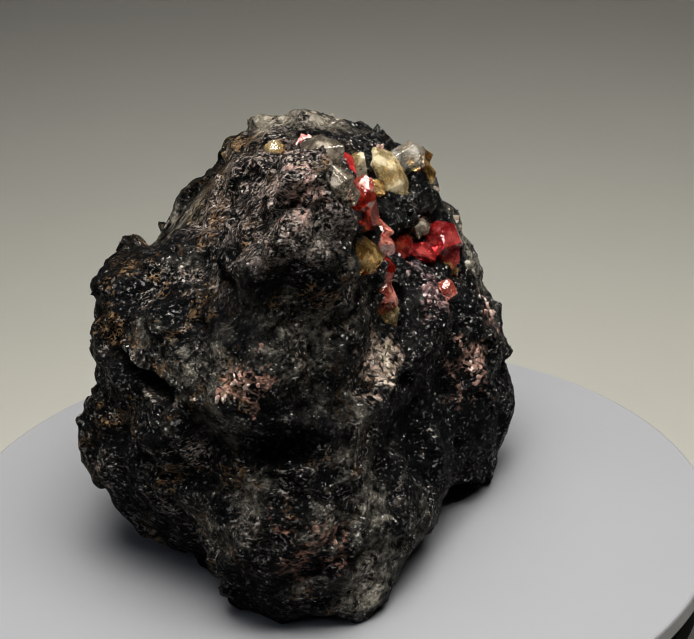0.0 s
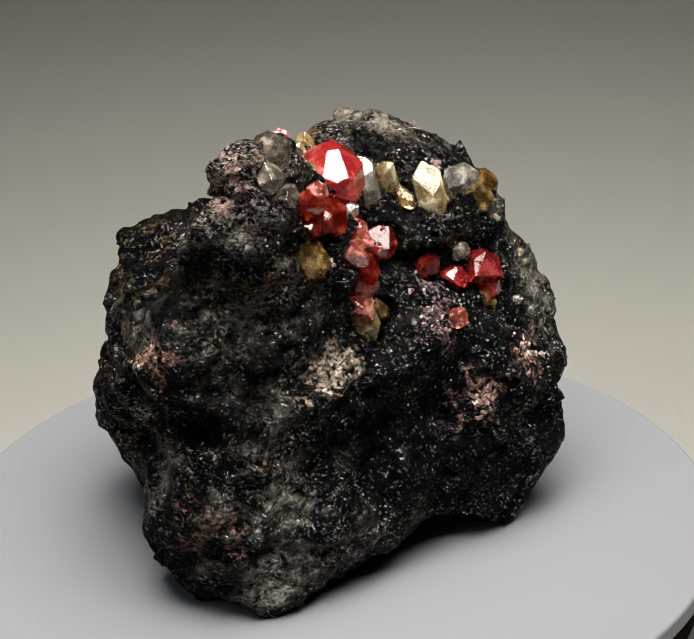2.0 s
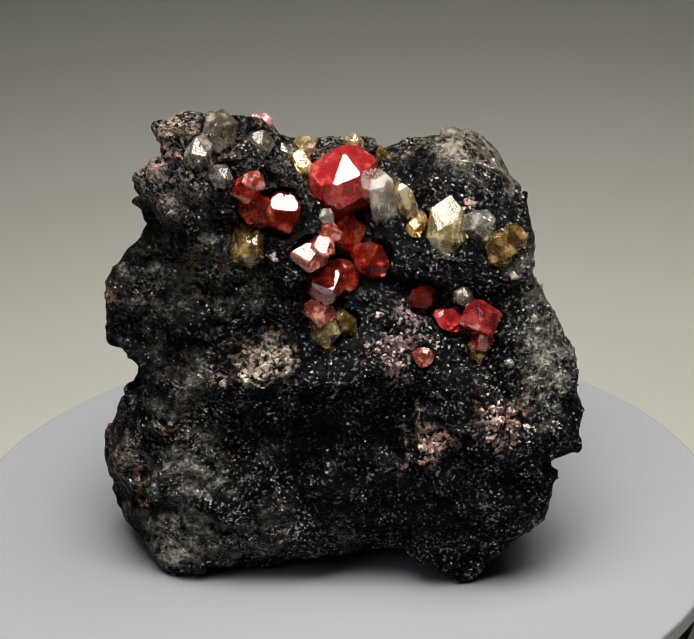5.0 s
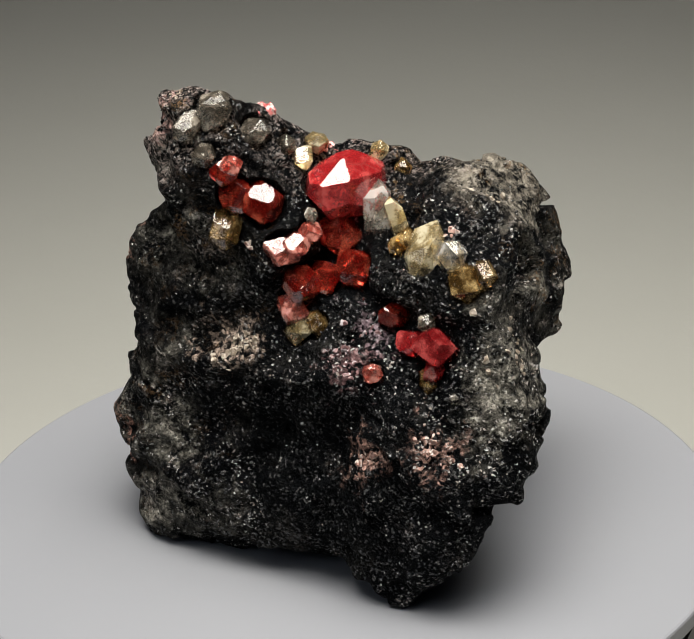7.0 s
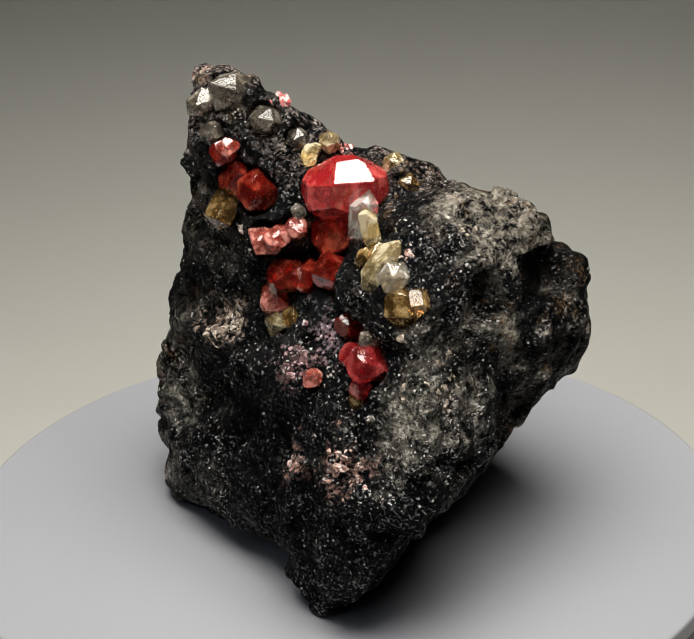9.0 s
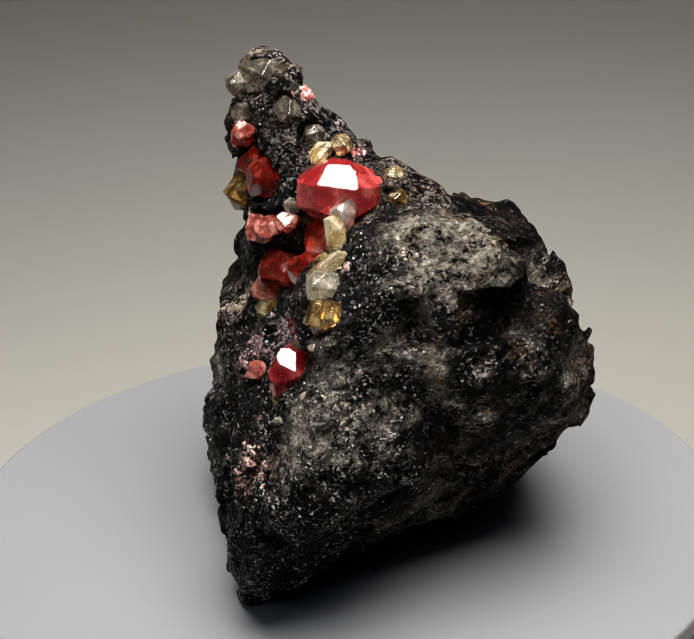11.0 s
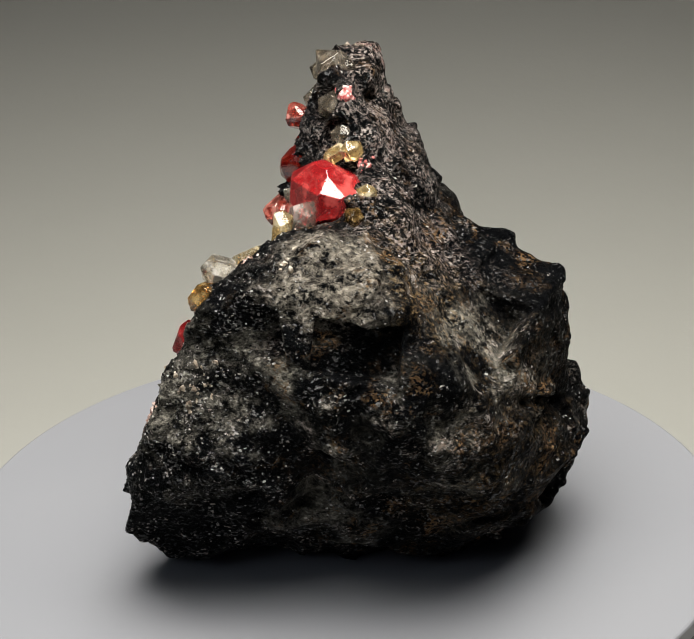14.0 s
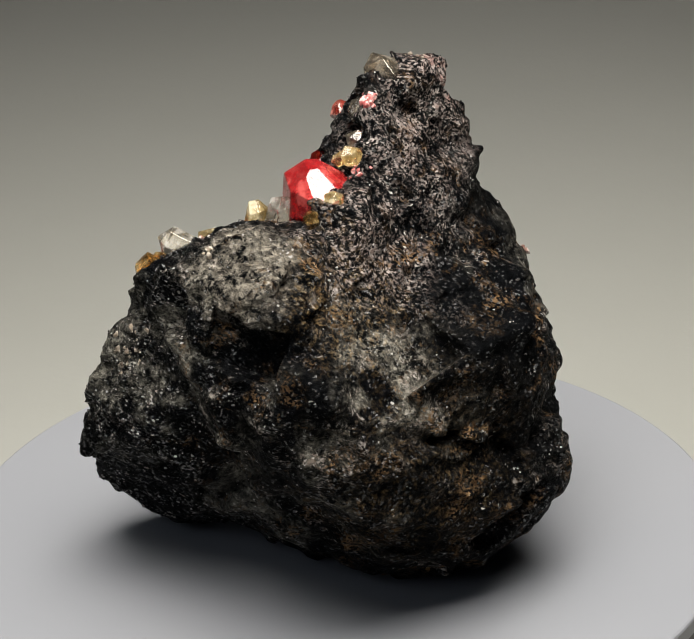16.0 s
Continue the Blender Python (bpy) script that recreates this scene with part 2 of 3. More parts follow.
# ---- mesh helpers ----
def part(name, bm, material, parent=None, label="", smooth=False):
    me = bpy.data.meshes.new(name)
    for f in bm.faces:
        f.smooth = smooth
    bm.to_mesh(me)
    bm.free()
    me.materials.append(material)
    ob = new(name, me)
    ob.parent = parent
    return tagged(ob, label)


def lathe(profile, steps=160, at=(0.0, 0.0)):
    """A turned body from (radius, height) pairs; closed at the axis where the radius is 0."""
    bm = bmesh.new()
    rings = []
    for r, z in profile:
        if r == 0:
            rings.append([bm.verts.new((at[0], at[1], z))])
        else:
            rings.append([bm.verts.new((at[0] + r * math.cos(2 * math.pi * i / steps),
                                        at[1] + r * math.sin(2 * math.pi * i / steps), z)) for i in range(steps)])
    for a, b in zip(rings, rings[1:]):
        for i in range(steps):
            j = (i + 1) % steps
            quad = [a[i % len(a)], a[j % len(a)], b[j % len(b)], b[i % len(b)]]
            bm.faces.new(list(dict.fromkeys(quad)))
    bmesh.ops.recalc_face_normals(bm, faces=bm.faces)
    return bm


# ---- the setting ----
def build_setting():
    bm = bmesh.new()
    line = [(-1.6, -0.052), (0.62, -0.052)]
    for i in range(1, 13):
        a = math.pi / 2 * i / 12
        line.append((0.62 + 0.30 * math.sin(a), -0.052 + 0.30 * (1 - math.cos(a))))
    line.append((0.92, 1.3))
    rows = [[bm.verts.new((x, y, z)) for y, z in line] for x in (-1.3, 1.3)]
    for i in range(len(line) - 1):
        bm.faces.new((rows[0][i], rows[1][i], rows[1][i + 1], rows[0][i + 1]))
    sheet = part("backdrop", bm, PAPER, smooth=True)
    thick = sheet.modifiers.new("thickness", "SOLIDIFY")
    thick.thickness, thick.offset = 0.0012, -1
    tagged(sheet, "curved sheet of plain warm grey paper behind the turntable", "backdrop", kind="structure")
    bm = bmesh.new()
    bmesh.ops.create_cube(bm, size=1.0, matrix=Matrix.Translation((0, -0.1, -0.075)) @ Matrix.Diagonal((3.2, 3.4, 0.04, 1)))
    bmesh.ops.bevel(bm, geom=bm.edges[:], offset=0.004, segments=2, affect="EDGES")
    tagged(part("floor", bm, TABLE), "dark table top under the grey paper", "table", kind="structure")


def build_turntable():
    table = tagged(new("turntable"), "display turntable with a white round plate on a black base", "turntable")
    part("housing", lathe([(0, -0.0515), (0.070, -0.0515), (0.0715, -0.050), (0.0715, -0.012), (0.070, -0.0105), (0, -0.0105)]), BLACK, table, "black plastic motor housing")
    part("spindle", lathe([(0, -0.0105), (0.012, -0.0105), (0.012, -0.0042), (0, -0.0042)], 48), BLACK, table)
    off = (0.00165 * math.cos(radians(144)), 0.00165 * math.sin(radians(144)))
    R = 0.0753
    return part("plate", lathe([(0, -0.004), (R - 0.0006, -0.004), (R, -0.0034), (R, -0.0006), (R - 0.0002, -0.0002), (R - 0.0006, 0.0), (0, 0.0)], 240, off), PLATE, table, "white plastic plate with a bright rim")


# ---- crystals: where they sit on the rock (mm), their size and material ----
OUT = Vector((0.92, 0.05, 0.38)).normalized()
REDS = (
    ((5.3, -11.2, 72.4), (8.0, 7.6, 8.4), 12, 12, GARNET, "deep red translucent crystal"),
    ((4.4, -16.0, 73.6), (6.5, 5.6, 6.6), 11, 13, GARNET, "orange-red translucent crystal"),
    ((6.0, -18.0, 79.0), (4.6, 4.6, 5.2), 10, 14, GARNET, "small brownish red crystal"),
    ((6.6, -16.6, 80.4), (3.4, 3.4, 3.6), 10, 15, ORANGE, ""),
    ((9.0, -7.6, 64.6), (5.6, 6.2, 5.0), 12, 16, ORANGE, "pinkish orange crystal with broken faces"),
    ((9.2, -5.0, 66.0), (4.6, 4.6, 4.0), 11, 17, ORANGE, ""),
    ((6.9, -2.2, 67.2), (4.0, 4.2, 4.0), 10, 18, ORANGE, ""),
    ((1.9, 2.6, 64.6), (7.0, 7.0, 6.6), 12, 19, GARNET, "dark red crystal in the hollow"),
    ((7.2, 5.6, 60.4), (7.0, 6.4, 6.6), 12, 20, GARNET, "rounded brown-red crystal"),
    ((8.2, -4.0, 57.2), (7.0, 7.2, 6.2), 10, 21, GARNET, "red crystal with a flat mirror-like face"),
    ((6.6, 0.2, 58.0), (6.0, 6.0, 4.6), 11, 22, GARNET, ""),
    ((9.3, -5.8, 52.6), (5.2, 5.2, 5.6), 12, 23, ORANGE, "orange crystal of rounded lumps"),
    ((13.8, 13.4, 53.6), (5.0, 4.0, 6.0), 11, 24, GARNET, "red crystal of a bent chain"),
    ((18.0, 16.8, 50.2), (5.5, 5.2, 3.6), 11, 25, DEEP_RED, ""),
    ((22.0, 21.8, 51.0), (7.0, 7.0, 7.8), 11, 26, DEEP_RED, "red flat-faced crystal"),
    ((23.4, 21.2, 47.0), (3.6, 3.6, 5.0), 10, 27, DEEP_RED, ""),
    ((22.0, 9.7, 45.4), (3.4, 3.6, 3.8), 9, 28, ORANGE, "small dull red grain"))
QUARTZ = (
    ((2.9, 10.4, 69.6), (0.22, 0.06, -1), 5.6, 11.5, 3.6, 31, CLEAR, "clear pale quartz crystal pointing down"),
    ((6.2, 14.0, 69.5), (0.1, 0.3, -1), 3.6, 8.0, 2.4, 32, YELLOW, ""),
    ((12.4, 18.9, 65.0), (0.42, -0.36, -0.85), 6.0, 11.5, 4.2, 33, YELLOW, "clear honey-yellow quartz point"),
    ((16.4, 24.6, 67.4), (0.8, 0.25, 0.35), 5.4, 7.0, 2.4, 34, CLEAR, "clear stubby quartz crystal with dark specks"),
    ((12.6, 22.5, 64.5), (0.6, 0.2, -0.7), 4.4, 7.0, 2.2, 35, YELLOW, ""),
    ((18.4, 27.2, 62.4), (0.5, 0.2, -0.8), 5.6, 7.2, 2.2, 36, BROWN, "brownish yellow quartz crystal"),
    ((18.8, 30.6, 64.4), (0.5, 0.4, -0.6), 4.0, 5.0, 1.6, 37, BROWN, ""),
    ((7.6, 15.6, 66.2), (0.8, 0, -0.5), 3.2, 5.0, 1.6, 38, BROWN, "small brown quartz crystal"),
    ((6.2, -18.2, 67.6), (0.6, -0.2, -0.8), 6.0, 8.2, 1.6, 39, BROWN, "yellow-brown quartz with a bright flat face"),
    ((0.6, -20.2, 88.9), (0.75, -0.25, 0.5), 7.2, 8.4, 3.8, 40, SMOKY, "smoky grey-brown quartz crystal"),
    ((1.9, -24.9, 86.2), (0.6, -0.5, -0.5), 4.8, 7.0, 2.0, 41, SMOKY, "greyish quartz crystal"),
    ((-0.6, -12.4, 84.2), (0.85, -0.1, 0.5), 5.6, 6.0, 1.8, 42, SMOKY, "dark smoky quartz crystal"),
    ((-2.9, -7.2, 80.6), (0.85, 0.2, 0.3), 4.0, 4.6, 1.6, 43, SMOKY, "grey quartz crystal"),
    ((4.0, -22.0, 81.5), (0.9, -0.1, 0.1), 4.4, 4.4, 1.4, 44, SMOKY, ""),
    ((-1.8, -4.0, 78.2), (0.8, 0.1, -0.5), 3.6, 5.0, 1.6, 45, YELLOW, "small yellow quartz crystal"),
    ((-5.4, -1.7, 80.2), (0.4, 0.1, 0.8), 4.0, 4.4, 1.6, 46, YELLOW, ""),
    ((-9.4, 9.7, 76.6), (0, 0.2, 1), 3.8, 4.2, 1.4, 47, YELLOW, ""),
    ((-7.6, 13.6, 73.8), (-0.1, 0.4, 0.9), 4.0, 4.2, 1.4, 48, BROWN, "golden brown quartz grain"),
    ((-10.6, 9.2, 73.6), (-0.6, 0.3, 0.7), 3.0, 3.6, 1.2, 49, BROWN, ""),
    ((10.4, -5.0, 48.6), (0.5, -0.1, -0.9), 5.0, 6.4, 2.6, 50, YELLOW, "pale yellow quartz tip under the red crystals"),
    ((10.6, -1.0, 49.6), (0.5, 0.4, -0.7), 4.4, 5.4, 2.0, 51, BROWN, ""),
    ((11.4, -4.4, 44.6), (0.4, 0, -1), 2.4, 5.0, 2.4, 52, BROWN, ""),
    ((24.2, 20.2, 45.0), (0.5, 0, -1), 3.0, 4.6, 1.6, 53, BROWN, "small olive-yellow quartz crystal"),
    ((13.3, 15.7, 57.2), (0.9, 0, 0.2), 2.0, 2.4, 0.8, 54, YELLOW, ""),
    ((28.1, 25.1, 43.6), (0.9, 0, 0.3), 1.6, 2.8, 1.2, 55, CLEAR, "tiny bright quartz shard"),
    ((18.4, 20.0, 54.4), (0.9, 0, 0.3), 3.4, 3.4, 1.0, 56, SMOKY, ""),
    ((6.8, -2.0, 70.6), (0.7, 0.1, 0.6), 2.8, 4.0, 1.6, 57, CLEAR, "small cream-white quartz crystal"),
    ((10.6, 14.0, 66.0), (0.8, 0.2, -0.3), 3.0, 3.4, 1.2, 58, BROWN, ""))
PATCHES = (
    ((-3.2, -10.6, 88.0), (0.3, 0.3, 0.9), (3.0, 3.0, 2.2), 12, 2.4, 61, ROSE, "crust of pink-red grains"),
    ((-7.2, 0.5, 78.6), (0, 0, 1), (3.0, 3.0, 1.6), 12, 1.6, 62, ROSE, ""),
    ((11.0, 24.0, 69.8), (0.5, 0.2, 0.8), (3.4, 3.0, 1.2), 8, 2.2, 63, PINK, "pale pink feldspar grain"),
    ((18.4, 6.2, 45.4), OUT, (5.0, 6.0, 1.4), 14, 2.6, 64, LILAC, "lilac-pink feldspar patch"),
    ((27.0, 8.4, 29.6), OUT, (6.0, 4.4, 1.4), 18, 2.0, 65, PINK, "pink feldspar patch"),
    ((31.6, 22.1, 35.0), OUT, (3.0, 7.0, 1.4), 20, 1.9, 66, PINK, ""),
    ((9.6, -16.0, 44.2), OUT, (4.8, 9.0, 1.4), 44, 2.0, 67, BEIGE, "beige and pink feldspar patch"),
    ((-16.9, -39.0, 53.2), (-0.2, -0.95, 0.3), (4.4, 6.4, 1.4), 18, 2.2, 68, PINK, ""),
    ((15.2, 8.9, 50.8), OUT, (4.0, 4.0, 1.2), 7, 2.4, 69, LILAC, ""),
    ((7.3, -13.3, 64.8), OUT, (2.0, 2.0, 1.0), 8, 1.4, 70, PINK, ""),
    ((-4.0, -28.4, 89.0), (0.2, -0.6, 0.7), (5.0, 4.0, 1.6), 11, 1.5, 71, BEIGE, ""),
    ((2.5, 30.6, 70.6), (0.2, 0.3, 0.9), (3.4, 3.4, 1.0), 12, 2.0, 72, BEIGE, ""),
    ((21.0, 34.6, 49.4), (0.6, 0.7, 0.3), (7.0, 7.0, 1.2), 26, 2.0, 73, BEIGE, ""))


# ---- the rock: convex lumps, chipped by flat faces, joined, pitted and roughened ----
FACES = 34
TURN = np.pi * (1 + 5 ** 0.5) * (np.arange(FACES) + 0.5)
TILT = np.arccos(1 - 2 * (np.arange(FACES) + 0.5) / FACES)
WAYS = np.stack([np.cos(TURN) * np.sin(TILT), np.sin(TURN) * np.sin(TILT), np.cos(TILT)], 1).astype(np.float32)
LUMPS = []


def lump(x, y, z, *faces):
    """A convex lump round a middle; faces: how far off each of its flat faces lies, in mm."""
    LUMPS.append((np.array((x, y, z), np.float32), np.array(faces, np.float32)))


lump(-4.5, -18.3, 71.1,
     21.7, 18.4, 21.1, 19.4, 17.1, 18.5, 9.2, 15.2, 18.8, 16.8, 12.3, 16.4, 16.8, 13.0, 19.7, 18.8, 19.9, 21.6, 10.8, 14.4, 23.7, 12.4, 23.5, 23.1, 19.2, 18.7, 14.2, 18.9, 19.7, 19.3, 19.5, 23.9, 18.9, 21.7)
lump(-13.7, -24.7, 49.2,
     19.0, 20.2, 21.5, 15.7, 20.6, 13.5, 11.4, 27.5, 16.1, 22.1, 22.6, 12.0, 23.7, 14.0, 21.0, 28.3, 13.8, 21.6, 16.0, 20.0, 26.3, 15.9, 19.5, 23.6, 13.0, 21.6, 21.6, 19.9, 20.0, 20.6, 18.8, 19.6, 20.0, 18.9)
lump(-19.2, 30.5, 43.5,
     26.4, 17.6, 20.9, 25.7, 20.3, 23.6, 14.5, 20.4, 25.0, 17.5, 19.8, 15.1, 14.9, 22.6, 15.8, 21.2, 18.7, 12.7, 22.6, 26.3, 13.0, 21.2, 20.1, 26.1, 27.5, 12.5, 23.2, 29.9, 22.9, 22.6, 20.1, 25.4, 28.2, 17.1)
lump(-7.6, 16.4, 17.1,
     20.8, 18.6, 21.1, 17.2, 18.5, 21.5, 18.4, 21.4, 17.8, 13.8, 22.1, 18.2, 14.7, 18.1, 19.7, 26.5, 19.8, 14.9, 20.1, 20.5, 21.4, 22.9, 18.1, 23.8, 22.0, 10.2, 20.4, 22.7, 17.7, 25.4, 11.5, 20.6, 22.8, 8.5)
lump(-32.1, -12.5, 35.5,
     26.1, 19.0, 25.4, 18.9, 20.0, 24.8, 18.6, 21.0, 22.0, 22.4, 19.3, 10.2, 19.5, 21.8, 16.2, 19.9, 17.0, 25.4, 20.0, 8.3, 20.1, 16.3, 24.0, 19.3, 11.8, 18.0, 19.8, 23.3, 18.2, 20.3, 25.0, 19.3, 22.5, 21.4)
lump(-31.4, 7.0, 49.3,
     19.5, 9.6, 19.7, 14.5, 18.2, 20.2, 15.3, 20.9, 22.9, 17.0, 14.8, 19.3, 18.0, 20.9, 11.4, 19.4, 26.6, 21.8, 18.2, 14.1, 18.2, 24.4, 19.4, 18.3, 22.3, 20.3, 18.0, 18.5, 18.5, 19.7, 15.9, 17.8, 13.8, 15.5)
lump(9.4, 7.0, 42.8,
     20.2, 22.6, 11.6, 22.9, 18.1, 11.1, 21.7, 15.9, 20.6, 20.3, 13.1, 20.0, 18.6, 19.1, 19.7, 18.7, 21.5, 19.7, 13.7, 18.3, 18.4, 23.1, 20.3, 21.0, 19.2, 18.9, 15.2, 17.8, 19.7, 21.7, 19.3, 20.4, 19.3, 19.7)
lump(0.2, -20.2, 9.5,
     20.4, 20.9, 23.9, 17.5, 21.3, 16.9, 19.7, 24.5, 17.8, 20.9, 18.1, 21.7, 19.0, 15.3, 28.5, 19.2, 23.0, 21.7, 13.6, 23.5, 21.4, 18.5, 30.0, 15.1, 22.0, 23.1, 16.0, 27.6, 16.9, 17.2, 23.6, 11.4, 16.4, 17.0)
lump(22.4, 18.8, 20.3,
     23.6, 17.8, 20.2, 23.0, 17.6, 20.3, 19.3, 19.7, 22.4, 19.7, 10.0, 19.1, 19.3, 13.6, 23.2, 18.4, 19.8, 16.0, 12.0, 16.5, 17.1, 17.6, 20.7, 17.1, 18.4, 10.1, 21.3, 17.4, 16.3, 20.0, 13.2, 23.0, 21.2, 18.9)
lump(-25.9, -5.8, 11.8,
     21.4, 28.3, 20.2, 23.9, 20.8, 25.5, 29.0, 22.4, 32.5, 22.4, 22.3, 22.4, 26.5, 29.5, 25.6, 26.5, 26.7, 27.4, 19.6, 19.8, 30.4, 25.3, 21.7, 26.2, 12.2, 23.8, 20.8, 12.9, 22.3, 19.8, 14.1, 22.8, 11.8, 16.0)
lump(13.4, 29.7, 39.8,
     22.4, 16.8, 21.3, 18.6, 15.6, 16.2, 19.6, 15.1, 18.7, 20.4, 15.0, 19.5, 10.1, 21.4, 18.5, 18.7, 17.2, 11.6, 23.4, 21.6, 18.9, 24.2, 15.2, 27.7, 20.4, 13.0, 27.3, 22.3, 24.7, 21.5, 17.5, 26.1, 22.7, 17.5)
lump(-11.1, 2.9, 60.8,
     19.0, 15.4, 19.9, 17.3, 17.6, 17.2, 11.1, 22.2, 23.7, 19.2, 10.9, 23.3, 20.0, 17.4, 19.5, 19.7, 28.6, 21.4, 23.5, 25.1, 19.1, 23.3, 23.3, 20.0, 27.3, 20.3, 23.2, 18.3, 19.2, 21.0, 20.9, 19.4, 19.0, 19.0)
lump(9.6, 0.3, 13.7,
     21.6, 19.4, 21.4, 19.6, 18.8, 20.1, 19.6, 15.7, 13.8, 21.2, 15.0, 19.1, 19.8, 20.5, 24.1, 17.4, 18.9, 24.3, 14.2, 21.7, 20.1, 22.8, 28.2, 17.5, 20.4, 19.3, 19.5, 26.0, 16.0, 23.0, 22.6, 11.8, 21.8, 14.4)
lump(-13.0, -29.9, 19.1,
     24.8, 19.1, 26.2, 16.9, 20.1, 26.2, 18.2, 19.8, 13.3, 17.6, 20.9, 9.8, 19.6, 15.9, 17.6, 21.6, 11.2, 16.9, 18.7, 11.2, 14.2, 13.0, 20.6, 19.9, 12.9, 16.3, 21.1, 19.6, 14.2, 15.9, 21.8, 18.7, 16.1, 21.7)
lump(-32.8, 15.3, 24.8,
     17.7, 21.2, 18.8, 18.6, 26.8, 18.2, 13.5, 21.5, 23.6, 24.2, 21.0, 25.8, 23.2, 18.3, 12.1, 24.7, 29.9, 17.8, 18.0, 23.6, 19.9, 20.6, 9.3, 23.1, 25.0, 12.9, 25.3, 11.8, 21.8, 22.1, 12.7, 30.5, 19.8, 23.6)
lump(-2.2, 27.6, 61.6,
     13.7, 14.0, 14.1, 23.4, 14.4, 16.2, 17.0, 17.7, 19.0, 22.2, 20.7, 19.9, 12.0, 21.8, 20.3, 23.3, 19.5, 17.1, 23.3, 23.0, 15.6, 21.1, 22.3, 25.9, 18.1, 25.0, 20.7, 22.0, 23.4, 18.2, 26.9, 21.7, 21.4, 24.0)
lump(-11.9, 2.5, 34.2,
     15.9, 15.5, 15.6, 16.3, 17.1, 18.4, 18.0, 17.0, 19.5, 17.6, 14.5, 18.4, 17.9, 17.9, 15.1, 18.8, 19.3, 16.5, 18.1, 15.1, 19.6, 19.6, 15.6, 15.8, 19.3, 15.5, 22.0, 15.5, 15.0, 17.8, 14.8, 19.8, 16.5, 18.4)
lump(1.8, -16.9, 35.4,
     21.7, 20.9, 23.3, 21.8, 22.5, 11.1, 16.8, 20.5, 20.3, 18.8, 14.4, 22.0, 15.0, 15.4, 19.9, 19.3, 24.9, 14.7, 8.6, 21.2, 21.2, 21.1, 19.3, 16.6, 24.8, 16.1, 16.8, 19.7, 20.5, 22.0, 19.5, 17.0, 18.6, 16.3)
lump(-5.0, -25.0, 87.0,
     4.0, 4.3, 4.8, 5.7, 6.1, 4.6, 3.8, 6.5, 5.9, 6.6, 4.8, 6.1, 8.2, 5.2, 4.0, 4.5, 6.8, 9.2, 5.0, 6.3, 6.7, 4.7, 7.8, 4.4, 6.0, 8.8, 3.5, 8.1, 4.7, 5.8, 7.9, 4.8, 7.7, 6.8)
lump(20.0, 36.0, 40.0,
     5.5, 5.5, 5.3, 3.5, 5.5, 3.8, 3.5, 5.2, 3.5, 3.3, 4.8, 3.5, 5.4, 3.5, 3.5, 6.1, 3.5, 5.1, 3.8, 3.5, 6.0, 3.5, 5.3, 6.1, 3.5, 6.9, 3.5, 4.4, 6.9, 3.5, 6.5, 5.0, 4.4, 6.1)
lump(-40.0, 5.0, 30.0,
     3.5, 3.5, 3.5, 3.5, 3.5, 3.5, 3.5, 3.5, 3.5, 3.5, 3.5, 3.5, 3.5, 3.5, 3.5, 3.5, 3.5, 3.5, 3.5, 3.5, 3.5, 3.5, 3.5, 3.5, 3.5, 3.5, 3.5, 3.5, 3.5, 3.5, 3.5, 3.5, 3.5, 3.5)
lump(-12.0, 33.0, 70.0,
     5.5, 3.9, 3.9, 6.0, 6.2, 4.7, 4.6, 6.3, 5.8, 5.9, 4.2, 5.1, 6.2, 4.8, 4.4, 6.4, 5.1, 6.6, 3.5, 2.2, 7.2, 3.7, 4.1, 4.3, 2.3, 6.4, 3.5, 3.5, 4.6, 3.5, 3.9, 3.5, 3.5, 3.5)
lump(22.0, 10.0, 8.0,
     3.5, 3.5, 3.5, 3.5, 3.5, 3.5, 3.5, 3.5, 3.5, 3.5, 3.5, 3.5, 3.5, 3.5, 3.5, 3.5, 3.5, 3.5, 3.5, 3.5, 3.5, 3.5, 3.5, 3.5, 3.5, 3.5, 3.5, 3.5, 3.5, 3.5, 3.5, 3.5, 3.5, 3.5)
lump(-2.0, -36.0, 12.0,
     3.5, 3.5, 3.5, 3.5, 3.5, 5.1, 3.5, 3.5, 4.2, 3.5, 3.9, 4.0, 3.5, 5.2, 3.5, 4.1, 4.7, 3.5, 6.3, 3.5, 3.5, 4.8, 3.5, 6.2, 4.6, 3.5, 6.2, 3.5, 4.8, 5.2, 3.5, 5.8, 3.8, 4.1)


def stretched(grid, n, phase=0.0, step=1.0):
    """A coarse grid blown up to n points an axis, smoothly."""
    for axis in range(3):
        u = np.arange(n[axis]) / step if np.isscalar(step) else np.arange(n[axis]) / step[axis]
        i = np.minimum(u.astype(int), grid.shape[axis] - 2)
        w = (u - i).astype(np.float32)
        if phase:
            w = w * w * (3 - 2 * w)
        w = w.reshape([-1 if a == axis else 1 for a in range(3)])
        grid = np.take(grid, i, axis) * (1 - w) + np.take(grid, i + 1, axis) * w
    return grid


def lattice(n, cell, seed):
    size = [int(a / c) + 3 for a, c in zip(n, cell)]
    return stretched(np.random.RandomState(seed).uniform(-1, 1, size).astype(np.float32), n, 1.0, cell)


